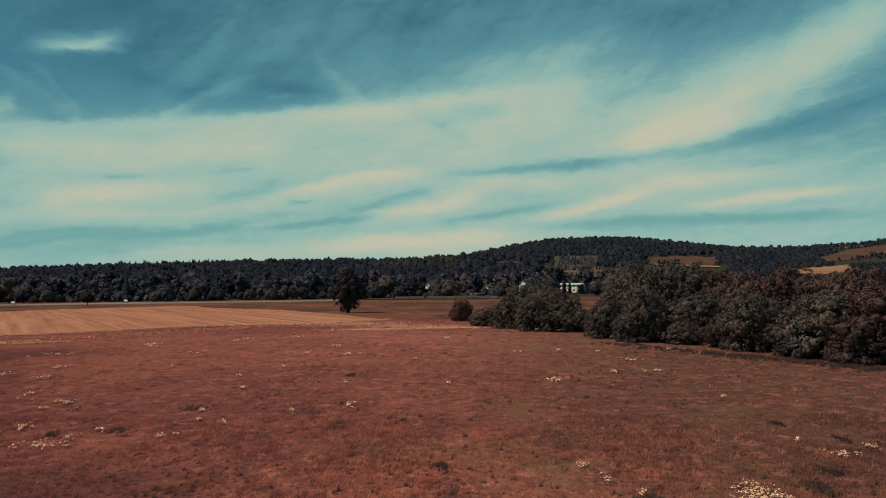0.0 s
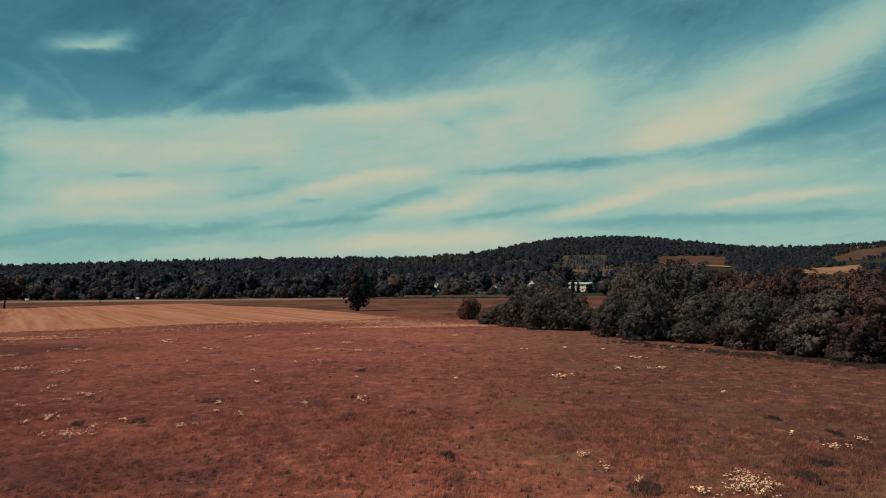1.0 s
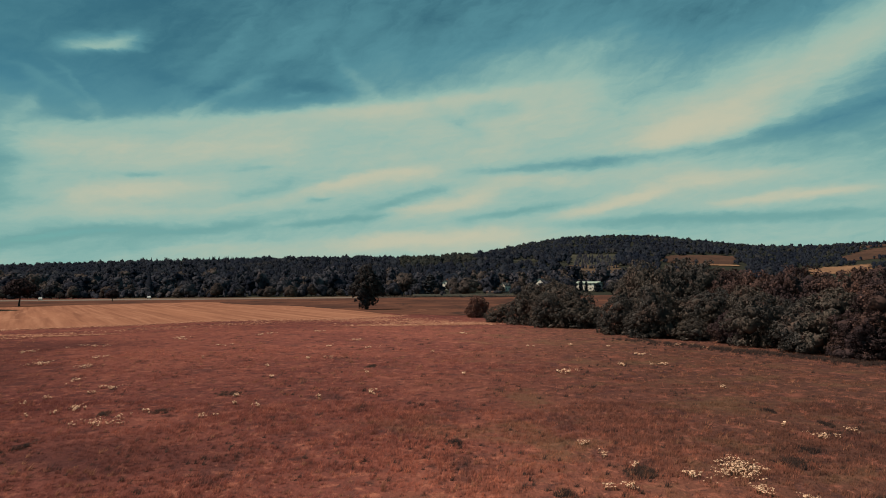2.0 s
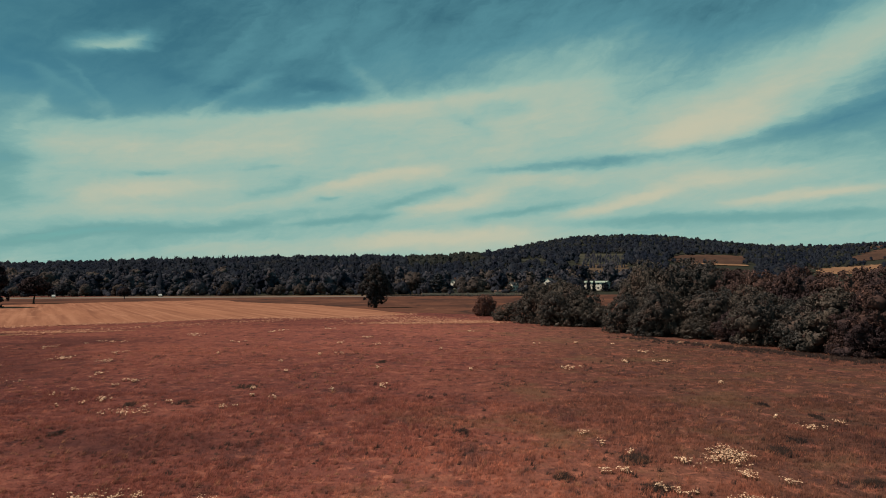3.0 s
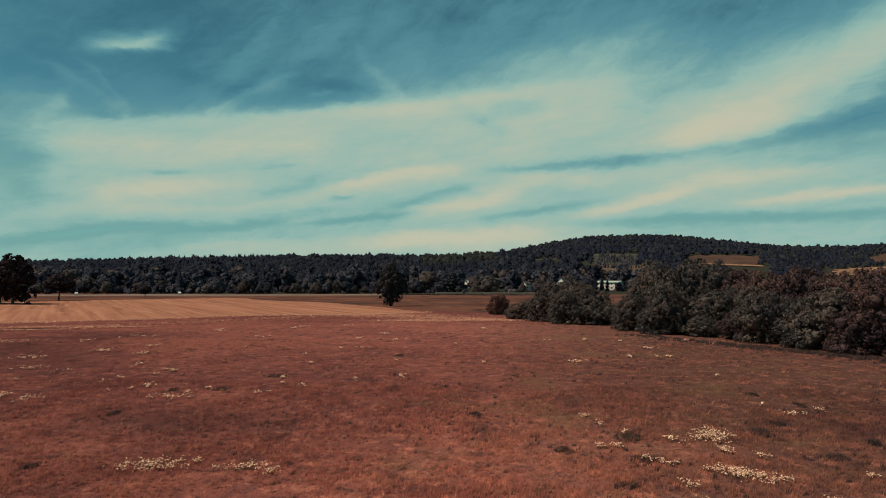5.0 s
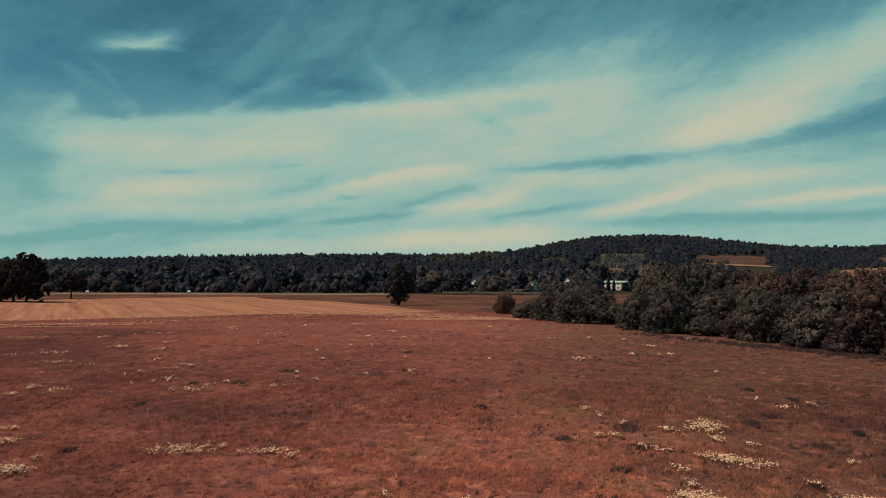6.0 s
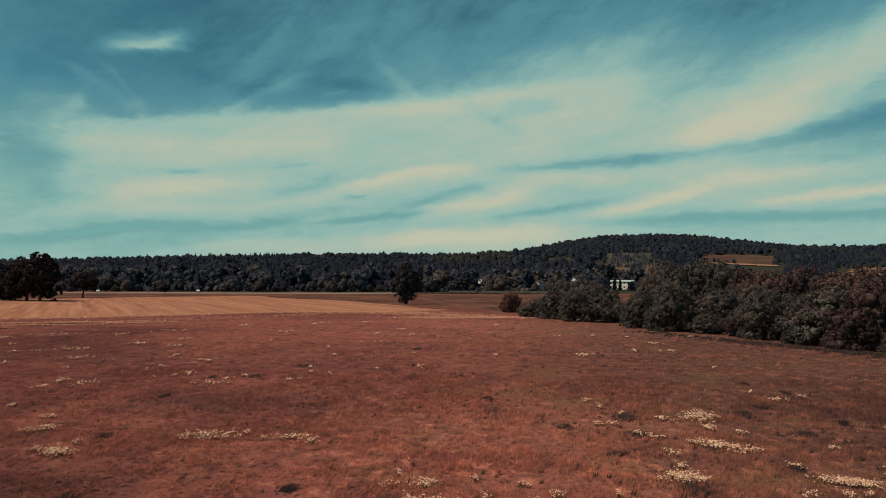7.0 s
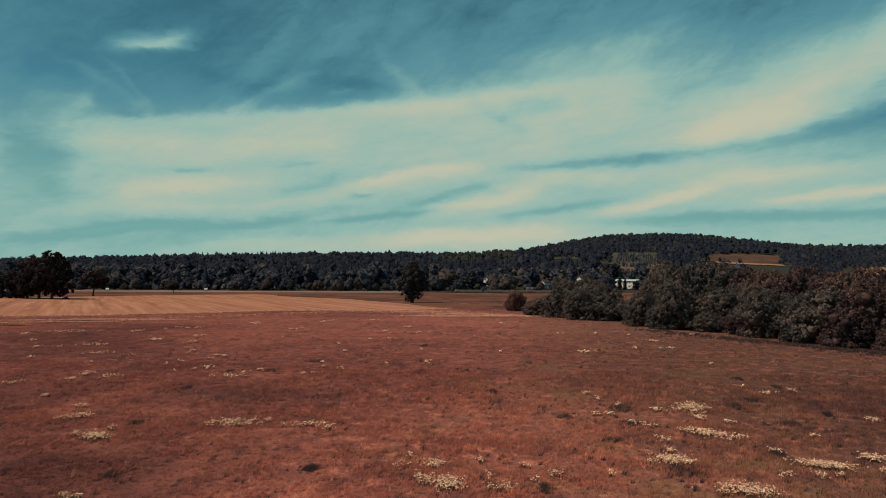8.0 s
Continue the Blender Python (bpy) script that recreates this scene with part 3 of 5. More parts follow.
def skeleton(rng, height, spread, radius, limbs=7, fork=0.3):
    """Trunk with limbs reaching into the crown."""
    bend = rng.uniform(-0.04, 0.04, 2) * height
    trunk = limb([(0, 0, -0.3), (0, 0, 0.15 * height), (bend[0], bend[1], 0.45 * height), (bend[0] * 1.5, bend[1] * 0.4, 0.85 * height)],
                 [radius * 1.35, radius, radius * 0.7, radius * 0.15], 10)
    vs, fs, k = [trunk[0]], [trunk[1]], len(trunk[0])
    for i in range(limbs):
        a = 2 * math.pi * (i / limbs) + rng.uniform(-0.3, 0.3)
        z0 = height * (fork + 0.35 * i / limbs)
        reach = spread * rng.uniform(0.6, 0.85)
        pts = [(bend[0] * 0.7, bend[1] * 0.7, z0), (math.cos(a) * reach * 0.5, math.sin(a) * reach * 0.5, z0 + 0.14 * height), (math.cos(a) * reach, math.sin(a) * reach, z0 + 0.24 * height)]
        v, f = limb(pts, [radius * 0.45, radius * 0.28, radius * 0.08], 6)
        vs.append(v)
        fs.append(f + k)
        k += len(v)
    return np.concatenate(vs), np.concatenate(fs)


def tree_thing(name, rng, lumps, count, size, mat, height, spread, radius, label, category="tree", group="", core=0.74, fork=0.3, ball_=BALL1, leaf_spread=0.6, bunch=6, reach=0.35, jitter=0.4, loose=0.16, spray=0.0):
    root = tagged(new(name), label, category, group)
    v, f = skeleton(rng, height, spread, radius, fork=fork)
    part("trunk", mesh("trunk", v, f, M_BARK, smooth=True), root)
    if spray:
        v, q, t, n = clumped(rng, lumps, count // 28, 28, size, spray, core, ball_, 0.5)
    else:
        v, q, t, n = crown(rng, lumps, count, size, core, ball_, leaf_spread, 0.35, bunch, reach, jitter, loose)
    part("crown", mesh("crown", v, [q, t], mat, normals=n), root)
    return root


# ---- the land ----
def smooth(a, b, x):
    t = np.clip((x - a) / (b - a), 0, 1)
    return t * t * (3 - 2 * t)


def land(x, y):
    """Height of the ground."""
    x, y = np.asarray(x, float), np.asarray(y, float)
    near = 0.03 * np.sin(x * 0.7 + 1.3 * np.sin(y * 0.31)) * np.sin(y * 0.53 + 0.8) * smooth(140, 60, y)
    rise = 5.0 * smooth(390, 520, y)
    ridge = (22.5 + 8.5 * smooth(-430, -240, x) - 2.6 * smooth(-300, -40, x)) * smooth(500, 960, y) * smooth(260, 0, x)
    ridge = ridge + 6.5 * np.exp(-((x + 420) / 120) ** 2) * smooth(600, 940, y)
    hill = 79 * np.exp(-((x - 240) / np.where(x < 240, 195, 225)) ** 2 - ((y - 1300) / 450) ** 2)
    shoulder = 26 * np.exp(-((x - 560) / 220) ** 2 - ((y - 1250) / 330) ** 2)
    east = 60 * np.exp(-((x - 830) / 280) ** 2 - ((y - 1090) / 300) ** 2)
    back = 76 * smooth(1350, 2000, y) * smooth(150, 600, x)
    roll = 2.5 * np.sin(x / 70 + 0.6) * np.sin(y / 90) * smooth(520, 800, y)
    return near + rise + ridge + hill + shoulder + east + back + roll


def axis(parts):
    return np.unique(np.concatenate([np.arange(a, b, s) for a, b, s in parts]))


def build_ground():
    xs = axis([(-4800, -1200, 300), (-1200, -300, 22), (-300, -80, 8), (-80, 80, 2), (80, 300, 8), (300, 1200, 22), (1200, 4801, 300)])
    ys = axis([(-4800, -300, 300), (-300, -20, 20), (-20, 100, 2), (100, 400, 8), (400, 1500, 20), (1500, 4801, 150)])
    X, Y = np.meshgrid(xs, ys)
    v = np.stack([X, Y, land(X, Y)], -1).reshape(-1, 3)
    n, m = len(xs), len(ys)
    i = (np.arange(m - 1)[:, None] * n + np.arange(n - 1)).ravel()
    f = np.stack([i, i + 1, i + n + 1, i + n], 1)
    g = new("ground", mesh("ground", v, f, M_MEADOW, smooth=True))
    tagged(g, "reddish brown dry meadow rising to dark wooded hills", "meadow", kind="structure")


def sheet(name, outline, mat, lift, label, category, wobble=1.2, cell=0.0, seed=1):
    """A field with a wavy edge lying on the ground."""
    rng = np.random.default_rng(seed)
    pts = []
    for (x0, y0), (x1, y1) in zip(outline, outline[1:] + outline[:1]):
        n = max(1, int(math.hypot(x1 - x0, y1 - y0) / 4))
        for k in range(n):
            t = k / n
            pts.append((x0 + (x1 - x0) * t + rng.normal(0, wobble), y0 + (y1 - y0) * t + rng.normal(0, wobble)))
    bm = bmesh.new()
    bm.faces.new([bm.verts.new((x, y, 0)) for x, y in pts])
    bmesh.ops.triangulate(bm, faces=bm.faces[:])
    if cell:
        for k in range(3):
            bmesh.ops.subdivide_edges(bm, edges=[e for e in bm.edges if e.calc_length() > cell], cuts=1)
            bmesh.ops.triangulate(bm, faces=bm.faces[:])
    for v in bm.verts:
        v.co.z = float(land(v.co.x, v.co.y)) + lift
    bmesh.ops.recalc_face_normals(bm, faces=bm.faces[:])
    if bm.faces[0].normal.z < 0:
        bmesh.ops.reverse_faces(bm, faces=bm.faces[:])
    return tagged(part(name, bm, None, label, mat), label, category, kind="structure")


STUBBLE = [(-260, 60), (-150, 85), (-94.3, 104), (-82, 111.5), (-75.5, 118), (-68, 123), (-62.7, 129), (-57.5, 136.5), (-50, 140), (-42, 142), (-34, 142.5), (-28, 148), (-22, 154), (-17, 159), (-21, 166), (-28.5, 181), (-37.5, 196),
           (-50, 215), (-65, 234), (-85, 248), (-98, 264), (-110, 281), (-118, 285), (-127, 276), (-143.6, 258), (-157, 240), (-166, 222), (-185, 205), (-260, 190)]
CLEARINGS = [  # open land on the hills: outline, material, label
    ([(101, 727), (154, 742), (187, 890), (122, 888)], M_FIELD, "rough olive pasture below the wooded hill"),
    ([(88, 640), (133, 636), (153, 738), (101, 723)], M_FIELD_DRY, "dry tan grass below the rough pasture"),
    ([(40, 778), (72, 770), (70, 802), (44, 806)], M_FIELD, "pale green grass clearing among hillside woods"),
    ([(222, 812), (296, 798), (335, 895), (242, 880)], M_FIELD_RED, "brownish pasture beside a wood"),
    ([(316, 655), (420, 740), (494, 878), (446, 832), (392, 788), (368, 764)], M_FIELD_TAN, "tan stubble field on the slope"),
    ([(482, 921), (571, 960), (660, 975), (690, 1050), (618, 1046), (574, 1038), (512, 980)], M_FIELD_RED, "reddish ploughed field on the hill"),
    ([(588, 1066), (622, 1058), (648, 1100), (600, 1112)], M_FIELD_RED, "small reddish field near the hill top"),
]


def inside(poly, x, y):
    r = np.zeros(np.shape(x), bool)
    for (x0, y0), (x1, y1) in zip(poly, poly[1:] + poly[:1]):
        c = (y0 > y) != (y1 > y)
        r ^= c & (x < (x1 - x0) * (y - y0) / ((y1 - y0) or 1e-9) + x0)
    return r


build_ground()
sheet("far_pasture", [(-420, 185), (-185, 200), (-155, 235), (-140, 252), (-118, 276), (-100, 256), (-78, 236), (-48, 207), (-26, 175), (-14, 166), (20, 150), (60, 140), (320, 200), (320, 372), (44, 366), (-60, 362), (-107, 349), (-134, 344), (-190, 346), (-212, 328), (-225, 306), (-420, 280)], M_PASTURE, 0.03,
      "darker brown grazed pasture beyond the meadow", "pasture", 1.5)
sheet("stubble_field", STUBBLE, M_STUBBLE, 0.035, "pale tan cut stubble field with faint rows", "field", 0.7)
for outline, mt, label in CLEARINGS:
    sheet("hill_field", outline, mt, 0.5, label, "field", 3.0, 14.0)
sheet("hill_field", [(228, 792), (298, 780), (300, 794), (230, 808)], M_FIELD_TAN, 0.9, "pale strip of cut corn on the slope", "field", 1.0, 14.0)
sheet("verge", [(-420, 278), (-225, 304), (-212, 326), (-190, 344), (-134, 342), (-107, 347), (-70, 359), (44, 362), (44, 402), (-70, 399), (-134, 378), (-190, 370), (-240, 345), (-420, 325)], M_VERGE, 0.05, "pale dry grass bank at the foot of the woods", "verge", 1.0, 16.0)
sheet("road", [(-420, 288), (-225, 312), (-212, 332), (-190, 350), (-134, 350), (-70, 366), (40, 372), (40, 377), (-70, 371), (-134, 355), (-192, 355), (-216, 337), (-227, 317), (-420, 293)], M_ROAD, 0.06, "pale grey country road along the far field edge", "road", 0.1, 30.0)


# ---- woods ----
def wood_template(rng, kind):
    if kind == "fir":
        h = 15
        v, f = [], []
        tiers = []
        for z in np.linspace(0.12, 0.95, 9):
            r = 4.6 * (1 - z) + 0.3
            for a in np.arange(7) * 0.9 + z * 9:
                tiers.append((math.cos(a) * r * 0.6, math.sin(a) * r * 0.6, z * h, math.cos(a), math.sin(a), -0.1, r))
        T = np.array(tiers)
        nor = unit(np.stack([T[:, 3] * 0.7, T[:, 4] * 0.7, np.full(len(T), 0.7)], 1))
        cv, cf = cards(rng, T[:, :3], nor, 0.35 + 0.45 * T[:, 6:7], 0.25, 1.5)
        cone = limb([(0, 0, 0), (0, 0, h * 0.2), (0, 0, h)], [2.2, 2.9, 0.1], 6)
        cn = unit(cone[0] * (1, 1, 0) + (0, 0, 0.5))
        return np.concatenate([cv, cone[0]]), np.concatenate([np.repeat(nor, 4, 0), cn]), np.concatenate([cf, cone[1] + len(cv)])
    if kind == "near":
        h, r = rng.uniform(8, 14), rng.uniform(3.8, 6.4)
        lumps = [(0, 0, h * 0.50, r * 0.78, r * 0.78, h * 0.40)]
        for i in range(7):
            a = i * 2.4 + rng.uniform(-0.4, 0.4)
            q, e = r * rng.uniform(0.30, 0.48), rng.uniform(0.15, 0.88)
            lumps.append((math.cos(a) * r * 0.72 * math.sqrt(1 - 0.7 * e * e), math.sin(a) * r * 0.72 * math.sqrt(1 - 0.7 * e * e), h * e, q, q, q * 0.85))
        v, q, t, n = clumped(rng, lumps, 36, 6, 1.0, 0.85, 0.92, BALL0, 0.1, 0.2)
        return v, unit(n + (0, 0, 0.35)), q, t
    h, r = rng.uniform(7, 12), rng.uniform(3.6, 5.4)
    lumps = [(0, 0, h * 0.5, r * 0.85, r * 0.85, h * 0.44)]
    for i in range(2):
        a = rng.uniform(0, 6.28)
        q = r * rng.uniform(0.4, 0.6)
        lumps.append((math.cos(a) * r * 0.55, math.sin(a) * r * 0.55, h * rng.uniform(0.5, 0.8), q, q, q * 0.9))
    v, q, t, n = crown(rng, lumps, 28, 1.4, 0.92, BALL0, 0.3, 0.05, 1, 0.0, 0.2, 0.07, 0.5)
    return v, unit(n + (0, 0, 1.2)), q, t


def grow(name, templates, spots, mat, label, seed):
    """One mesh of many trees: spots are rows of x, y, size."""
    rng = np.random.default_rng(seed)
    vs, ns, qs, ts, k = [], [], [], [], 0
    which = rng.integers(0, len(templates), len(spots))
    z = land(spots[:, 0], spots[:, 1])
    for w, tp in enumerate(templates):
        S = spots[which == w]
        zz = z[which == w]
        if not len(S):
            continue
        a = rng.uniform(0, 6.28, len(S))
        c, s = np.cos(a), np.sin(a)
        V, W = tp[0], tp[1]
        sc = S[:, 2]
        tall = sc * rng.uniform(0.85, 1.2, len(S))
        x = (V[:, 0] * c[:, None] - V[:, 1] * s[:, None]) * sc[:, None] + S[:, :1]
        y = (V[:, 0] * s[:, None] + V[:, 1] * c[:, None]) * sc[:, None] + S[:, 1:2]
        Z = V[:, 2] * tall[:, None] + zz[:, None] - 0.2
        vs.append(np.stack([x, y, Z], -1).reshape(-1, 3))
        ns.append(np.stack([W[:, 0] * c[:, None] - W[:, 1] * s[:, None], W[:, 0] * s[:, None] + W[:, 1] * c[:, None], np.tile(W[:, 2], (len(S), 1))], -1).reshape(-1, 3))
        off = (k + np.arange(len(S)) * len(V))[:, None, None]
        qs.append((tp[2][None] + off).reshape(-1, 4))
        if len(tp) > 3:
            ts.append((tp[3][None] + off).reshape(-1, 3))
        k += len(S) * len(V)
    faces = [np.concatenate(qs)] + ([np.concatenate(ts)] if ts else [])
    ob = new(name, mesh(name, np.concatenate(vs), faces, mat, normals=np.concatenate(ns)))
    return tagged(ob, label, "woods", kind="stuff")


def spots_in(rng, x0, x1, y0, y1, step, size, keep=None, vary=1.0):
    X, Y = np.meshgrid(np.arange(x0, x1, step), np.arange(y0, y1, step))
    X, Y = X.ravel(), Y.ravel()
    X = X + rng.uniform(-0.45, 0.45, len(X)) * step
    Y = Y + rng.uniform(-0.45, 0.45, len(Y)) * step
    ok = (X > -0.83 * (Y + 30)) & (X < 0.68 * (Y + 30))
    for outline, *_ in CLEARINGS:
        ok &= ~inside(outline, X, Y)
    a = X / Y
    for a0, a1, y0, y1 in ((0.122, 0.235, 505, 735), (0.052, 0.094, 715, 780), (0.265, 0.39, 505, 800), (0.455, 0.58, 500, 775), (0.53, 0.68, 850, 930)):  # open slopes
        ok &= ~((a > a0) & (a < a1) & (Y > y0) & (Y < y1))
    if keep is not None:
        ok &= keep(X, Y)
    return np.stack([X, Y, size * (0.85 - 0.35 * vary + vary * rng.uniform(0, 1, len(X)) ** 1.6)], 1)[ok]


HOUSES = [(72, 430), (-20, 455), (19.5, 440), (13, 408), (1.5, 478), (43, 450), (121, 452)]


def foot_line(x):
    """Where the woods begin."""
    return np.interp(x, (-360, -253, -213, -163, -65), (345, 353, 357, 373, 388))


def build_woods():
    rng = np.random.default_rng(11)
    near = [wood_template(rng, "near") for _ in range(7)]
    far = [wood_template(rng, "far") for _ in range(8)]
    fir = [wood_template(rng, "fir") for _ in range(4)]

    def valley(x, y):
        ok = (y > foot_line(x) + 16 + 6 * np.sin(x / 25)) & ((x < -55) | (y > 412)) & (x < 0.34 * y)
        for hx, hy in HOUSES:
            ok &= (np.hypot(x - hx, y - hy) > 13) & ~((np.abs(x - hx * y / hy) < (13 if hx == 72 else 4.2)) & (y < hy))
        return ok

    def firs(x, y):
        return ((x < -318) & (x > -455) & (y > 900) & (y < 985)) | ((x > -200) & (x < -40) & (y > 650) & (y < 700))

    foot = spots_in(rng, -460, 420, 356, 505, 9.6, 0.86, valley)
    kind = rng.uniform(0, 1, len(foot))
    grow("valley_woods", near, foot[kind < 0.55], M_WOOD, "dark mixed broadleaf woods along the valley foot", 1)
    grow("valley_woods", near, foot[(kind >= 0.55) & (kind < 0.80)], M_DUSK, "nearly black broadleaf trees in the valley woods", 8)
    grow("valley_woods", near, foot[(kind >= 0.80) & (kind < 0.95)], M_RUST, "warm brown broadleaf trees in the valley woods", 9)
    conifers = foot[kind >= 0.95] * (1, 1, 0.8)
    grow("valley_woods", fir, conifers, M_FIR, "dark conifers standing in the valley woods", 10)
    edge = np.stack([np.arange(-350, 180, 2.6), np.zeros(204), np.zeros(204)], 1)
    edge[:, 1] = foot_line(edge[:, 0]) + 11 + 7 * np.sin(edge[:, 0] / 25) + rng.uniform(-4, 8, len(edge)) + np.where(edge[:, 0] > -60, 9, 0)
    edge[:, 2] = rng.uniform(0.22, 0.48, len(edge))
    edge = edge[[not any(abs(x - hx * y / hy) < (12 if hx == 72 else 3) for hx, hy in HOUSES) for x, y, _ in edge]]
    grow("valley_bushes", far, edge, M_WOOD, "low dark bushes filling the edge of the woods", 7)
    slope = spots_in(rng, -900, 330, 505, 985, 9.0, 0.84, lambda x, y: ~firs(x, y), 0.45)
    kind = rng.uniform(0, 1, len(slope))
    olive = (np.abs(slope[:, 0] / slope[:, 1] + 0.055) < 0.055) & (slope[:, 1] > 740)
    grow("hillside_woods", far, slope[~olive & (kind < 0.7)], M_HILLWOOD, "dark broadleaf woods covering the low hillside", 2)
    grow("hillside_woods", far, slope[~olive & (kind >= 0.7)], M_DUSK, "nearly black broadleaf trees on the low hillside", 11)
    grow("hillside_woods", far, slope[olive], M_OLIVE, "olive green young broadleaf wood on the ridge", 13)
    upper = spots_in(rng, 0, 1150, 700, 1330, 9.2, 0.70, lambda x, y: (x > 330) | (y > 990), 0.45)
    kind = rng.uniform(0, 1, len(upper))
    grow("hill_woods", far, upper[kind < 0.75], M_HILLWOOD, "dark broadleaf woods covering the higher hill", 3)
    grow("hill_woods", far, upper[kind >= 0.75], M_OLIVE, "olive tinged broadleaf trees on the higher hill", 14)
    young = rng.uniform((0.145, 690, 0.2), (0.207, 860, 0.42), (190, 3))
    young[:, 0] *= young[:, 1]
    grow("pasture_trees", fir, young, M_WOOD, "scattered young conifers on the rough pasture", 6)
    grow("far_woods", far, spots_in(rng, 300, 1700, 1900, 2040, 30, 2.0), M_HILLWOOD, "distant woods on the far ridge", 4)
    grow("fir_wood", fir, spots_in(rng, -650, 0, 640, 990, 4.2, 0.50, firs), M_FIR, "dark spiky conifer plantation on the ridge", 5)


build_woods()


# ---- trees in the fields ----
def lone_tree():
    rng = np.random.default_rng(21)
    body = [(0, 0, 6.4, 2.8, 2.8, 4.2), (0.1, 0, 10.0, 1.7, 1.7, 2.2), (-2.9, 0.2, 6.4, 2.0, 2.0, 1.9), (3.0, -0.2, 5.6, 2.1, 2.0, 1.9), (-1.8, -1.5, 8.6, 1.8, 1.8, 1.6),
             (1.8, -1.2, 3.2, 1.8, 1.8, 1.5), (-1.9, -0.8, 3.4, 1.6, 1.7, 1.5), (0.2, -1.4, 2.0, 1.5, 1.5, 1.2), (4.2, -0.4, 4.4, 1.2, 1.2, 1.0), (1.2, 1.9, 6.2, 2.2, 2.0, 2.2)]
    boughs = [(-4.0, -0.2, 5.0, 1.2, 1.2, 1.0), (0.6, -0.4, 12.0, 1.1, 1.1, 1.0), (-0.9, 0.1, 11.3, 1.2, 1.2, 1.1), (1.9, -0.8, 8.6, 1.7, 1.7, 1.5), (3.3, 0.2, 7.4, 1.4, 1.4, 1.2),
             (-3.6, 0.2, 7.6, 1.1, 1.1, 1.0), (2.9, -0.9, 2.7, 1.0, 1.0, 0.8), (0.5, -2.2, 7.0, 1.6, 1.5, 1.4), (-1.0, -2.3, 5.0, 1.6, 1.5, 1.3),
             (0.9, -0.8, 1.5, 1.2, 1.2, 0.9), (-1.0, -0.5, 1.7, 1.2, 1.2, 0.9), (1.9, 0.2, 1.9, 1.0, 1.0, 0.8), (-0.1, -0.9, 1.1, 0.8, 0.8, 0.6)]
    t = tree_thing("lone_tree", rng, body + boughs, 9000, 0.34, M_TREE, 12.4, 3.6, 0.5, "dark green broadleaf tree standing alone at the stubble edge", fork=0.2, core=0.52, ball_=BALL0, spray=0.62)
    t.matrix_world = pose(-32.3, 199, 0) @ Matrix.Diagonal((0.93, 0.93, 1.0, 1))


def big_trees():
    specs = [(-153.6, 198, 15.6, 5.6, 31), (-160.4, 201, 15.0, 6.0, 32), (-167, 204, 13.2, 5.4, 33), (-174, 205, 8.5, 5.0, 34)]
    for x, y, h, r, seed in specs:
        rng = np.random.default_rng(seed)
        lumps = [(0, 0, h * 0.55, r * 0.8, r * 0.8, h * 0.36), (0, 0, h * 0.82, r * 0.55, r * 0.55, h * 0.18)]
        for i in range(9):
            a = i * 0.75 + rng.uniform(-0.2, 0.2)
            q = r * rng.uniform(0.38, 0.52)
            lumps.append((math.cos(a) * r * 0.62, math.sin(a) * r * 0.62, h * rng.uniform(0.14, 0.75), q, q, q * 0.85))
        t = tree_thing("field_tree", rng, lumps, 5600, 0.5, M_DARK, h * 0.9, r, 0.4, "dark purplish broadleaf tree with low spreading crown", group="trees at the field corner", fork=0.12, core=0.6, ball_=BALL0, spray=0.8)
        t.matrix_world = pose(x, y, 0)


def small_tree():
    rng = np.random.default_rng(41)
    lumps = [(0, 0, 6.2, 4.4, 4.2, 2.6), (-2.6, 0, 6.0, 2.4, 2.4, 1.8), (2.6, 0.3, 6.2, 2.5, 2.4, 1.8), (0.4, 0, 8.0, 2.6, 2.6, 1.6), (0, -2, 5.6, 2.2, 2, 1.5)]
    t = tree_thing("parkland_tree", rng, lumps, 2200, 0.6, M_DARK, 8.0, 3.4, 0.3, "dark round-crowned tree with bare lower trunk", fork=0.42)
    t.matrix_world = pose(-165.3, 238.5, 0)
    copy_thing(t, pose(-168.6, 308.6, 0, 0, 0, 80) @ Matrix.Diagonal((0.6, 0.6, 0.52, 1)))


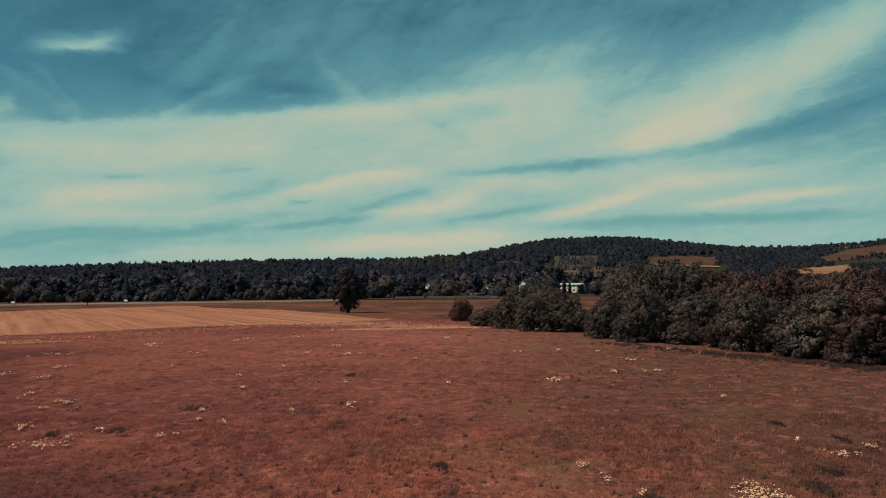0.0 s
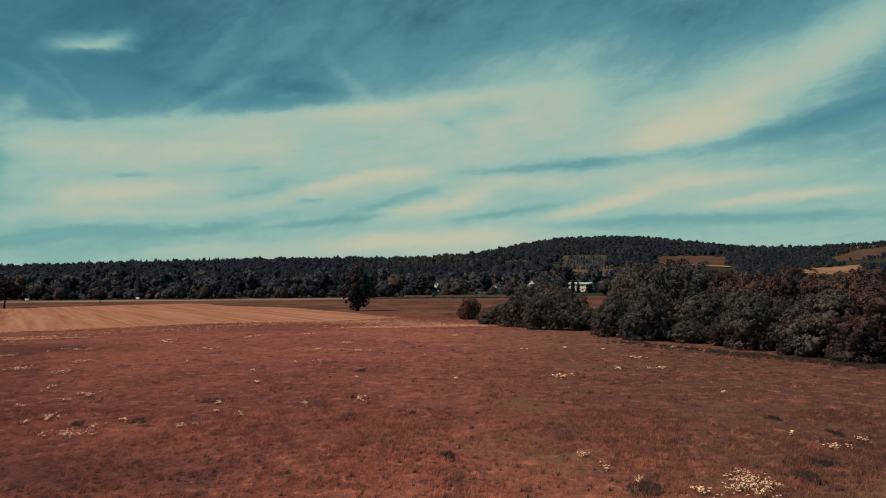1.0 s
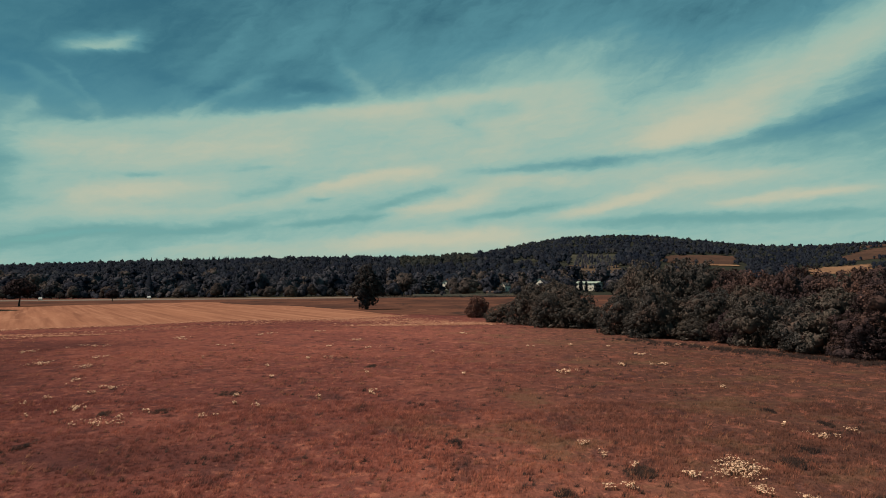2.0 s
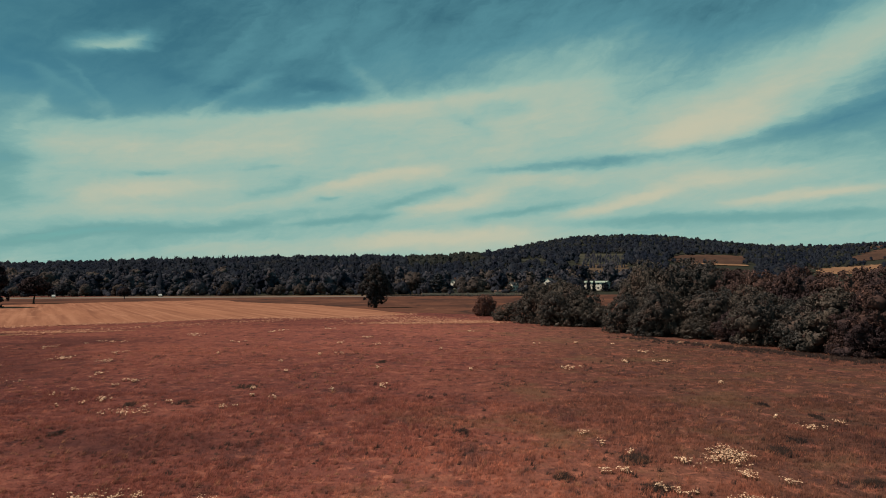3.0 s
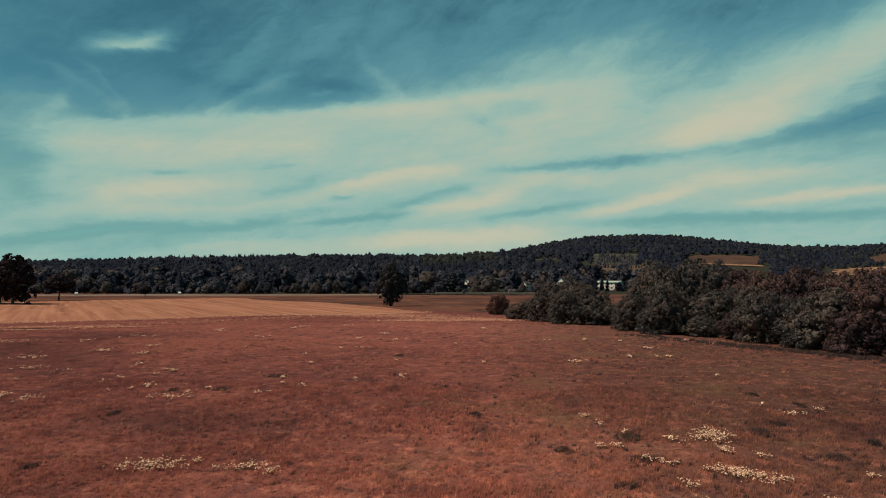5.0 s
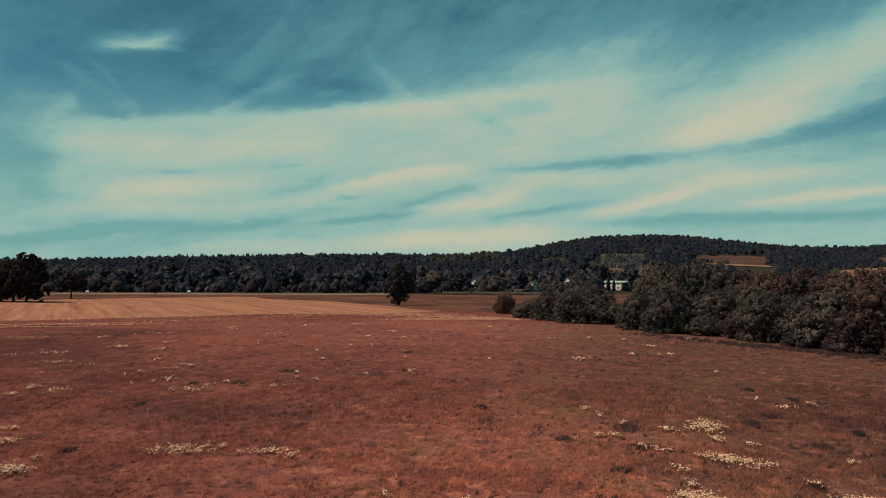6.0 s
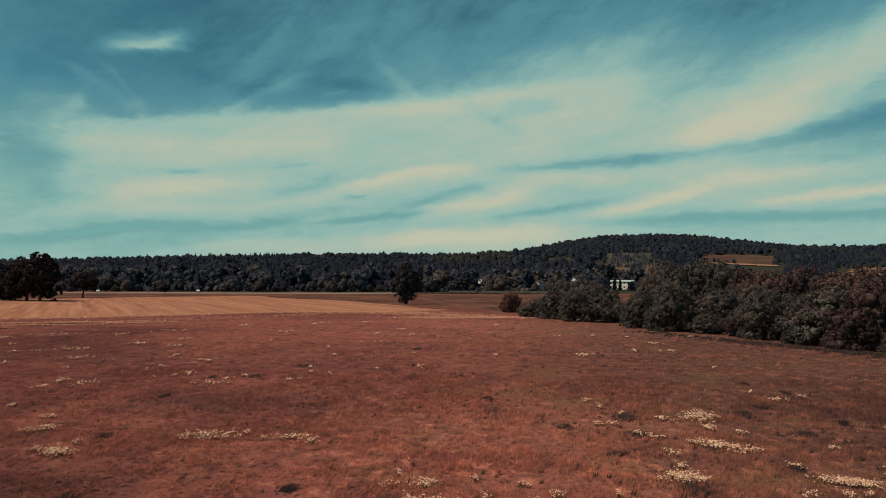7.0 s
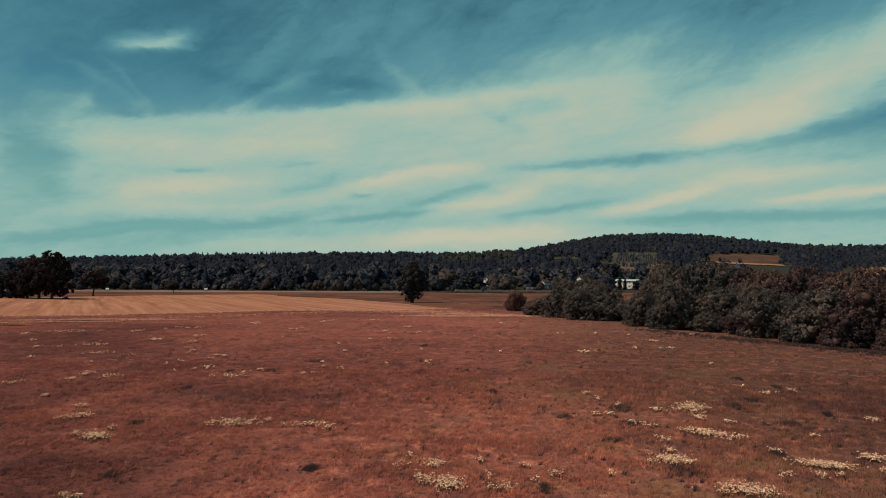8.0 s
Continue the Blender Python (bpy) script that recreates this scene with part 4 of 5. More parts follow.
def valley_trees():
    """Single trees and bushes in front of the woods."""
    rng = np.random.default_rng(51)
    kinds = []
    for k in range(8):
        h, r = rng.uniform(6, 10), rng.uniform(3.2, 4.6)
        lumps = [(0, 0, h * 0.56, r * 0.8, r * 0.8, h * 0.4)]
        for i in range(6):
            a = i * 1.05 + rng.uniform(-0.3, 0.3)
            q = r * rng.uniform(0.4, 0.55)
            lumps.append((math.cos(a) * r * 0.6, math.sin(a) * r * 0.6, h * rng.uniform(0.25, 0.7), q, q, q * 0.9))
        t = tree_thing("valley_tree", rng, lumps, 520, 0.8, (M_PALE, M_WOOD, M_TREE, M_PALE, M_RUST, M_WOOD, M_PALE, M_WOOD)[k], h * 0.9, r, 0.22, "rounded dark green tree at the foot of the woods", group="trees along the valley", fork=0.15, ball_=BALL1, core=0.92, leaf_spread=0.25, bunch=1, reach=0.0, jitter=0.24, loose=0.06)
        kinds.append(t)
    spots = []
    x = -360.0
    while x < 110:
        big = rng.uniform(0, 1) < 0.45
        y = float(foot_line(x)) + rng.uniform(0, 8) + (8 if big else 0) + (6 if x > -65 else 0)
        clear = any(abs(x - hx * y / hy) < (11 if hx == 72 else 4.4 if hx == -20 else 3.2) for hx, hy in HOUSES)
        if not clear:
            spots.append((x, y, rng.uniform(1.0, 1.5) if big and x > -120 else rng.uniform(0.5, 1.05)))
        x += rng.uniform(4.0, 9.0)
    spots += [(-16.8, 440, 0.66), (-21.4, 441, 0.55), (-0.5, 450, 0.6), (3.4, 447, 0.62), (-13.5, 436, 1.0), (8.5, 438, 0.95), (26.5, 432, 0.9), (-18.6, 393, 0.5), (-22.0, 395, 0.55), (13.0, 394, 0.5), (24.0, 396, 0.55), (41.0, 398, 0.6), (16.0, 410, 0.6)]
    for i, (x, y, s) in enumerate(spots):
        m = pose(x, y, float(land(x, y)) - 0.1, 0, 0, rng.uniform(0, 360)) @ Matrix.Diagonal((s, s, s * rng.uniform(0.85, 1.15), 1))
        if i < len(kinds):
            kinds[i].matrix_world = m
        else:
            copy_thing(kinds[i % len(kinds)], Matrix.Identity(4)).matrix_world = m


def cypresses():
    rng = np.random.default_rng(45)
    lumps = [(0, 0, z, 1.25 * (1 - z / 8.6) + 0.35, 1.25 * (1 - z / 8.6) + 0.35, 1.0) for z in (1.0, 2.0, 3.1, 4.2, 5.2, 6.1, 6.9)]
    first_one = tree_thing("cypress", rng, lumps, 420, 0.5, M_FIR, 6.8, 0.5, 0.16, "dark slim conifer in front of the bungalow", group="conifers at the bungalow", ball_=BALL1)
    first_one.matrix_world = pose(65.0, 423, float(land(65, 423)))
    copy_thing(first_one, pose(68.6, 424, float(land(68, 424)), 0, 0, 70) @ Matrix.Diagonal((0.9, 0.9, 0.85, 1)))
    copy_thing(first_one, pose(75.5, 424, float(land(75, 424)), 0, 0, 160) @ Matrix.Diagonal((1.7, 1.7, 0.72, 1)))


def cedars():
    """Broad conifers with flat, layered boughs."""
    for x, y, h, r, seed in ((-26.6, 402, 13.0, 8.2, 71), (-35.5, 404, 10.5, 4.6, 72), (10.5, 452, 14.5, 8.0, 73)):
        rng = np.random.default_rng(seed)
        lumps = []
        for k in range(6):
            z = h * (0.16 + 0.14 * k)
            reach = r * (1.0 - 0.13 * k) * rng.uniform(0.8, 1.05)
            for a in np.arange(5) * 1.257 + rng.uniform(0, 1.2):
                q = reach * rng.uniform(0.32, 0.42)
                lumps.append((math.cos(a) * reach * 0.6, math.sin(a) * reach * 0.6, z + rng.uniform(-0.4, 0.4), q, q, h * 0.05))
        lumps.append((0, 0, h * 0.93, r * 0.22, r * 0.22, h * 0.07))
        t = tree_thing("cedar", rng, lumps, 3400, 0.6, M_CEDAR, h * 0.95, r * 0.8, 0.35, "broad dark blue-green cedar with flat layered boughs", group="cedars by the houses", fork=0.12, core=0.75, ball_=BALL0, spray=0.55)
        t.matrix_world = pose(x, y, float(land(x, y)))


def boundary_wall():
    """Low pale wall with a coping, along the gardens."""
    root = tagged(new("garden_wall"), "low pale plastered garden wall with flat coping stones", "wall")
    for x in np.arange(-36.0, 22.0, 5.8):
        y = 392 + 0.02 * x
        bm = bmesh.new()
        box(bm, x, x + 5.76, y - 0.12, y + 0.12, -0.2, 1.3)
        part("wall_panel", bm, root, "", M_WALL_DULL)
        bm = bmesh.new()
        box(bm, x - 0.01, x + 5.77, y - 0.18, y + 0.18, 1.3, 1.38)
        part("coping", bm, root, "", M_WALL_DULL)


lone_tree()
cedars()
boundary_wall()
cypresses()
big_trees()
small_tree()
valley_trees()


# ---- scrub belt beside the meadow ----
def shrub(seed, w, d, h, count, mat, label, group="scrub belt"):
    rng = np.random.default_rng(seed)
    lumps = [(0, 0, h * 0.5, w * 0.42, d * 0.42, h * 0.46)]
    for i in range(14):
        a = i * 2.4 + rng.uniform(-0.3, 0.3)
        e = rng.uniform(0.02, 1.0)
        rr = math.sqrt(max(0.05, 1 - (e * 0.9) ** 2)) * rng.uniform(0.85, 1.2)
        q = rng.uniform(0.8, 1.5) * min(w, d) * 0.185
        lumps.append((math.cos(a) * w * 0.36 * rr, math.sin(a) * d * 0.36 * rr, h * (0.06 + 0.80 * e), q, q, q * 0.85))
    for i in range(7):  # boughs sweeping the ground
        a, q = i * 0.9 + rng.uniform(-0.2, 0.2), rng.uniform(0.10, 0.15) * min(w, d)
        lumps.append((math.cos(a) * w * 0.37, math.sin(a) * d * 0.37, h * 0.07, q, q, h * 0.10))
    root = tagged(new("scrub_bush"), label, "bush", group)
    vs, fs, k = [], [], 0
    for i in range(6):
        a = i * 1.05 + rng.uniform(-0.3, 0.3)
        v, f = limb([(math.cos(a) * 0.25, math.sin(a) * 0.25, -0.2), (math.cos(a) * w * 0.12, math.sin(a) * d * 0.12, h * 0.35), (math.cos(a) * w * 0.25, math.sin(a) * d * 0.25, h * 0.75)], [0.12, 0.08, 0.02], 6)
        vs.append(v), fs.append(f + k)
        k += len(v)
    part("stems", mesh("stems", np.concatenate(vs), np.concatenate(fs), M_BARK), root)
    v, q, t, n = clumped(rng, lumps, count // 30, 30, 0.185, 0.50, 0.56, BALL0, 0.3, 0.4)
    part("crown", mesh("crown", v, [q, t], mat, normals=n), root)
    return root


def build_scrub():
    label = "dense brown-green scrub bush with small leaves"
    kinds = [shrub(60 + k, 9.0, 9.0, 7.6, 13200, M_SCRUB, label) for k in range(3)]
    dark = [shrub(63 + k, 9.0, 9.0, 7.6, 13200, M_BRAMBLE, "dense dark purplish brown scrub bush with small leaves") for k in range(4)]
    used = [0, 0]
    # front of the belt: x, y of the foot, breadth, height
    front = [(4.6, 133.0, 5.0, 3.2), (8.8, 125.0, 6.0, 5.0), (12.8, 117.5, 6.5, 5.4), (16.6, 115.4, 6.0, 4.8), (19.6, 115.0, 4.5, 3.4), (21.6, 101.2, 6.5, 5.2), (26.0, 95.6, 7.5, 6.6), (31.8, 92.3, 7.5, 5.9),
             (35.6, 84.6, 7.5, 6.6), (38.8, 76.5, 8.0, 6.2), (42.8, 71.0, 8.0, 6.9), (46.3, 65.5, 8.5, 6.4), (49.8, 59.5, 8.5, 7.2),
             (23.6, 94.6, 5.0, 3.6), (29.3, 90.6, 5, 3.0), (32.8, 85.1, 5.5, 4.0), (39.8, 70.5, 5.5, 4.2), (43.1, 64.5, 5, 3.2)]
    # taller growth behind
    back = [(11.2, 124.5, 7.6, 6.9), (14.0, 122.0, 8.0, 7.1), (16.8, 120.0, 8.0, 6.6), (13, 130, 7.5, 6.6), (25.8, 108, 7.5, 8.4), (27.8, 106, 9.0, 10.2), (31.0, 105, 9.5, 10.0), (34.5, 103, 9.5, 9.2), (37.5, 100, 9.0, 8.6), (40.5, 96, 9.0, 8.5), (43.5, 91, 9.0, 8.9), (46.5, 86, 9.5, 8.2), (50, 83, 9.5, 8.6), (51.5, 76, 8.5, 8.7), (55.5, 73, 9.0, 8.7), (58.5, 68, 9.5, 8.5), (62, 72, 10, 8.6), (48, 97, 10, 8.4), (40, 108, 10, 8.8)]
    rng = np.random.default_rng(7)
    for i, (x, y, w, h) in enumerate(front + back):
        if x > 35 and i < len(front):
            x, y = x * 0.965, y * 0.965
        m = pose(x, y, 0, 0, 0, rng.uniform(0, 360)) @ Matrix.Diagonal((w / 9, w / 9, h / 7.6, 1))
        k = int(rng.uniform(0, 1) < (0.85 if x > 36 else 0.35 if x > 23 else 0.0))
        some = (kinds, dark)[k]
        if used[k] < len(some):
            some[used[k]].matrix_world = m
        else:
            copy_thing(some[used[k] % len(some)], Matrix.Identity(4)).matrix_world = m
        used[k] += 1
    rosy = shrub(70, 5.4, 4.8, 4.8, 7000, M_ROSY, "rounded rosy brown bush at the end of the scrub", "")
    rosy.matrix_world = pose(0.3, 151, 0, 0, 0, 40) @ Matrix.Diagonal((0.95, 0.7, 1.02, 1))


build_scrub()


# ---- houses, cars, fence ----
def gable(bm, w, d, z0, z1, over):
    """Pitched roof along x."""
    a, b = w / 2 + over, d / 2 + over
    drop = over * (z1 - z0) / (d / 2)
    P = [(-a, -b, z0 - drop), (a, -b, z0 - drop), (a, b, z0 - drop), (-a, b, z0 - drop), (-a, 0, z1), (a, 0, z1)]
    Q = [(x, y, z + 0.22) for x, y, z in P]
    v = [bm.verts.new(p) for p in P + Q]
    for f in ((6, 7, 11, 10), (9, 10, 11, 8), (0, 4, 5, 1), (3, 2, 5, 4), (0, 1, 7, 6), (2, 3, 9, 8), (0, 6, 10, 4), (4, 10, 9, 3), (1, 5, 11, 7), (5, 2, 8, 11)):
        bm.faces.new([v[i] for i in f])
    bmesh.ops.recalc_face_normals(bm, faces=bm.faces[:])


def house(x, y, turn, w, d, eaves, ridge, wall, roof, windows, label, chimney=True):
    root = tagged(new("house"), label, "house", "houses in the valley")
    root.matrix_world = pose(x, y, float(land(x, y)) - 0.1, 0, 0, turn)
    bm = bmesh.new()
    box(bm, -w / 2, w / 2, -d / 2, d / 2, 0, eaves)
    for s in (-1, 1):
        g = [bm.verts.new(p) for p in ((s * w / 2, -d / 2, eaves), (s * w / 2, d / 2, eaves), (s * w / 2, 0, ridge), (s * (w / 2 - 0.3), -d / 2, eaves), (s * (w / 2 - 0.3), d / 2, eaves), (s * (w / 2 - 0.3), 0, ridge))]
        for f in ((0, 1, 2), (3, 5, 4), (0, 2, 5, 3), (1, 4, 5, 2)):
            bm.faces.new([g[i] for i in f])
    bmesh.ops.recalc_face_normals(bm, faces=bm.faces[:])
    part("wall", bm, root, "", wall)
    bm = bmesh.new()
    gable(bm, w, d, eaves, ridge, 0.45)
    rf = part("roof", bm, root, "", roof)
    if chimney:
        bm = bmesh.new()
        box(bm, w * 0.28, w * 0.28 + 0.9, -0.4, 0.4, ridge - 0.8, ridge + 1.1)
        box(bm, w * 0.28 - 0.08, w * 0.28 + 0.98, -0.48, 0.48, ridge + 1.1, ridge + 1.25)
        part("chimney", bm, rf, "brick chimney", M_BRICK)
    rows = [1.0] if eaves < 3.6 else [1.0, 3.6]
    for z in rows:
        for k in range(windows):
            cx = -w / 2 + w * (k + 0.5) / windows
            win = window(root, 1.3, 1.15)
            win.matrix_world = root.matrix_world @ pose(cx, -d / 2, z)
        win = window(root, 1.2, 1.15)
        win.matrix_world = root.matrix_world @ pose(-w / 2, 0, z, 0, 0, -90)
    return root


def window(root, w, h):
    bm = bmesh.new()
    for x0, x1, z0, z1 in ((-w / 2, -w / 2 + 0.08, 0, h), (w / 2 - 0.08, w / 2, 0, h), (-w / 2, w / 2, 0, 0.08), (-w / 2, w / 2, h - 0.08, h), (-0.03, 0.03, 0, h)):
        box(bm, x0, x1, -0.07, 0.02, z0, z1)
    win = part("window", bm, root, "", M_WHITE)
    bm = bmesh.new()
    box(bm, -w / 2 + 0.08, w / 2 - 0.08, -0.03, 0.01, 0.08, h - 0.08)
    pane = part("pane", bm, win, "", M_PANE)
    return win


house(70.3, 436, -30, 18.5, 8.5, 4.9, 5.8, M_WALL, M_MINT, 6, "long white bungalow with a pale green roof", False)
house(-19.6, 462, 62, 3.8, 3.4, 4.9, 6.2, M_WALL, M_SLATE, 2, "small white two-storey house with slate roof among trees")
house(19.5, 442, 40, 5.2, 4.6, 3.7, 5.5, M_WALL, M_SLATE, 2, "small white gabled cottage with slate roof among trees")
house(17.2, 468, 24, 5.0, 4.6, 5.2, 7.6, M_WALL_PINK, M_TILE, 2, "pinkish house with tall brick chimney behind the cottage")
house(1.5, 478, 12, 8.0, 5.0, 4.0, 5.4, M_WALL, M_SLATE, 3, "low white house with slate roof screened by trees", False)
# low building shape added where a reddish forecourt lies
house(13, 410, 6, 12, 4, 1.3, 2.0, M_WALL_PINK, M_TILE, 4, "long low pinkish outbuilding added in place of a forecourt", False)
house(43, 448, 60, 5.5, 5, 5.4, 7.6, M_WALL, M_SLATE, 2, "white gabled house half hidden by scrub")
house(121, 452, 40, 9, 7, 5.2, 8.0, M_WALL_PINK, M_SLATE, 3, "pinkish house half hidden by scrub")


def car():
    root = tagged(new("car"), "small white car parked beside the far road", "car", "parked cars")
    bm = bmesh.new()
    prof = [(-2.1, 0.35), (-2.15, 0.85), (-1.95, 1.0), (-1.5, 1.45), (0.3, 1.5), (1.0, 1.0), (2.0, 0.88), (2.15, 0.6), (2.1, 0.35)]
    L = [bm.verts.new((x, -0.85 + (0.12 if z > 1.2 else 0), z)) for x, z in prof]
    R = [bm.verts.new((x, 0.85 - (0.12 if z > 1.2 else 0), z)) for x, z in prof]
    bm.faces.new(L), bm.faces.new(R[::-1])
    for i in range(len(prof)):
        j = (i + 1) % len(prof)
        bm.faces.new((L[i], R[i], R[j], L[j]))
    bmesh.ops.recalc_face_normals(bm, faces=bm.faces[:])
    body = part("body", bm, root, "", M_WHITE)
    for s in (-1, 1):
        bm = bmesh.new()
        v = [bm.verts.new(p) for p in ((-1.6, s * 0.84, 1.03), (0.75, s * 0.84, 1.03), (0.2, s * 0.745, 1.4), (-1.35, s * 0.745, 1.4))]
        w = [bm.verts.new((p.co.x, p.co.y + s * 0.02, p.co.z)) for p in v]
        bm.faces.new(w)
        for i in range(4):
            bm.faces.new((v[i], v[(i + 1) % 4], w[(i + 1) % 4], w[i]))
        part("side_window", bm, body, "dark glass", M_PANE)
    for x in (-1.35, 1.35):
        for y in (-0.78, 0.78):
            bm = bmesh.new()
            bmesh.ops.create_cone(bm, cap_ends=True, segments=16, radius1=0.33, radius2=0.33, depth=0.2, matrix=pose(x, y, 0.33, 90))
            part("wheel", bm, root, "", M_TYRE)
    return root


first = car()
first.matrix_world = pose(-172.4, 352.6, float(land(-172.4, 352.6)) + 0.07, 0, 0, 112)
for x, y, r in ((-217, 330, 123),):
    copy_thing(first, pose(x, y, float(land(x, y)) + 0.07, 0, 0, r))


def fence():
    root = tagged(new("field_fence"), "low weathered post and wire fence along the lane by the houses", "fence")
    bm = bmesh.new()
    box(bm, -0.09, 0.09, -0.09, 0.09, -0.3, 1.25)
    bmesh.ops.bevel(bm, geom=bm.edges[:], offset=0.01, segments=1, affect="EDGES")
    me = bpy.data.meshes.new("post")
    bm.to_mesh(me)
    bm.free()
    me.materials.append(M_POST)
    pts = [(x, 363 + 0.02 * x) for x in np.arange(-16, 26, 2.6)]
    for x, y in pts:
        p = new("post", me)
        p.parent = root
        p.matrix_world = pose(x, y, float(land(x, y)))
    for h in (0.5, 0.8, 1.08):
        v, f = limb([(x, y - 0.07, float(land(x, y)) + h) for x, y in pts], [0.012] * len(pts), 4)
        part("wire", mesh("wire", v, f, M_POST), root)


fence()


def clipped_hedge():
    rng = np.random.default_rng(81)
    n = 38
    for a, b, y in ((-62, 22, 359),):
        step = (b - a) / n
        lumps = []
        for i in range(n):
            q = rng.uniform(0.85, 1.25)
            lumps.append((a + (i + 0.5) * step, y + rng.uniform(-0.3, 0.3), 0.25, step * 0.62, 0.7, q * 0.5))
        v, q, t, n = crown(rng, lumps, 2600, 0.45, 0.85, BALL1, 0.6, 0.2)
        v[:, 2] += 0.15
        tagged(new("field_hedge", mesh("field_hedge", v, [q, t], M_SCRUB)), "low clipped hedge along the far side of the field", "hedge")


clipped_hedge()


# ---- meadow plants ----
def view_spots(rng, y0, y1, density):
    """Random ground spots in the part of the meadow that lies before the camera's way."""
    w1 = 0.78 * (y1 + 18) + 2
    n = int(2 * w1 * (y1 - y0) * density)
    x, y = rng.uniform(-w1, w1, n), rng.uniform(y0, y1, n)
    ok = np.abs(x) < 0.78 * (y + 18) + 2
    ok &= ~inside(STUBBLE, x, y)
    return x[ok], y[ok]


def blades(rng, x, y, height, width, per, lean=0.35):
    n = len(x)
    bx = np.repeat(x, per) + rng.normal(0, 0.10, n * per) * (width / 0.03)
    by = np.repeat(y, per) + rng.normal(0, 0.10, n * per) * (width / 0.03)
    z = land(bx, by) - 0.02
    a = rng.uniform(-1.35, 0.05, n * per)
    h = height * rng.uniform(0.5, 1.3, n * per)
    dx, dy = np.cos(a) * width, np.sin(a) * width
    tx, ty = np.abs(rng.normal(0, lean, n * per)) * h, np.abs(rng.normal(0, lean, n * per)) * h
    v = np.stack([np.stack([bx - dx, by - dy, z], 1), np.stack([bx + dx, by + dy, z], 1), np.stack([bx + tx, by + ty, z + h], 1)], 1).reshape(-1, 3)
    return v, np.arange(len(v)).reshape(-1, 3)


def upright(me, n):
    """Shades thin blades like the sward that they make up."""
    rng = np.random.default_rng(n)
    nor = unit(np.array((0, -0.1, 1.0)) + rng.normal(0, 0.22, (n // 3, 3)))
    me.normals_split_custom_set_from_vertices(np.repeat(nor, 3, 0).astype(np.float32))
    return me


def patchy(x, y, cell, seed):
    """Smooth random values from 0 to 1 over the ground."""
    g = np.random.default_rng(seed).uniform(0, 1, (256, 256))
    u, w = x / cell + 1000, y / cell + 1000
    i, j = np.floor(u).astype(int), np.floor(w).astype(int)
    fu, fw = u - i, w - j
    fu, fw = fu * fu * (3 - 2 * fu), fw * fw * (3 - 2 * fw)
    i, j, i1, j1 = i % 256, j % 256, (i + 1) % 256, (j + 1) % 256
    return (g[i, j] * (1 - fu) + g[i1, j] * fu) * (1 - fw) + (g[i, j1] * (1 - fu) + g[i1, j1] * fu) * fw


def grass():
    rng = np.random.default_rng(91)
    for y0, y1, dens, h, w, per in ((4, 22, 30, 0.15, 0.012, 8), (22, 42, 14, 0.15, 0.017, 8), (42, 80, 3.0, 0.11, 0.035, 7), (80, 150, 0.5, 0.09, 0.06, 5)):
        x, y = view_spots(rng, y0, y1, dens * 1.5)
        lush = 0.6 * patchy(x, y, 2.6, 1) + 0.4 * patchy(x, y, 0.8, 2)
        keep = lush > rng.uniform(0.12, 0.75, len(x))
        x, y, lush = x[keep], y[keep], lush[keep]
        v, f = blades(rng, x, y, np.repeat(h * (0.5 + lush), per), w, per)
        tagged(new("meadow_grass", upright(mesh("meadow_grass", v, f, M_GRASS), len(v))), "dry reddish brown meadow grass", "grass", kind="stuff")


grass()


def straw():
    """Pale flattened straw at the stubble's edge."""
    rng = np.random.default_rng(95)
    strips = [(-14, 124, 8, 2.4, 300), (-4, 128, 6, 3.0, 260), (-1, 125.5, 5, 0.9, 240), (-22, 142, 12, 5.0, 300), (-12, 134, 9, 4.0, 180), (-76, 97, 11, 1.6, 260), (-75.5, 89.5, 7, 0.5, 420), (-58, 112, 9, 4.0, 50), (-44, 130, 10, 5.0, 70), (-86, 84.5, 6, 0.5, 300), (-63, 99, 6, 0.9, 120)]
    strips = [(x, y, a, b, int(n * 3.5)) for x, y, a, b, n in strips]
    for (x0, y0), (x1, y1) in zip(STUBBLE[1:13], STUBBLE[2:14]):  # ragged rim of the cut field
        n = int(26 * math.hypot(x1 - x0, y1 - y0))
        t = rng.uniform(0, 1, n)
        px, py = x0 + (x1 - x0) * t + rng.normal(0, 0.8, n), y0 + (y1 - y0) * t + rng.normal(0, 2.2, n) - 0.6
        c = np.stack([px, py, land(px, py) + rng.uniform(0.04, 0.12, n)], 1)
        v, f = cards(rng, c, np.tile((0, -0.15, 1.0), (n, 1)), 0.14, 0.12, 4.0)
        tagged(new("stubble_rim", mesh("stubble_rim", v, f, M_STRAW)), "loose cut straw along the stubble edge", "straw", kind="stuff")
    for x, y, a, b, n in strips:
        t = rng.normal(0, 0.55, n)
        u = rng.normal(0, 0.7, n)
        s = 0.46 if x < -60 else 0.75 if x < -30 else 0.1
        px, py = x + t * a, y + u * b + t * a * s
        c = np.stack([px, py, land(px, py) + rng.uniform(0.04, 0.10, n)], 1)
        v, f = cards(rng, c, np.tile((0, -0.15, 1.0), (n, 1)), 0.13, 0.15, 4.0)
        tagged(new("straw_patch", mesh("straw_patch", v, f, M_STRAW)), "pale dry straw lying in the meadow grass", "straw", kind="stuff")


straw()


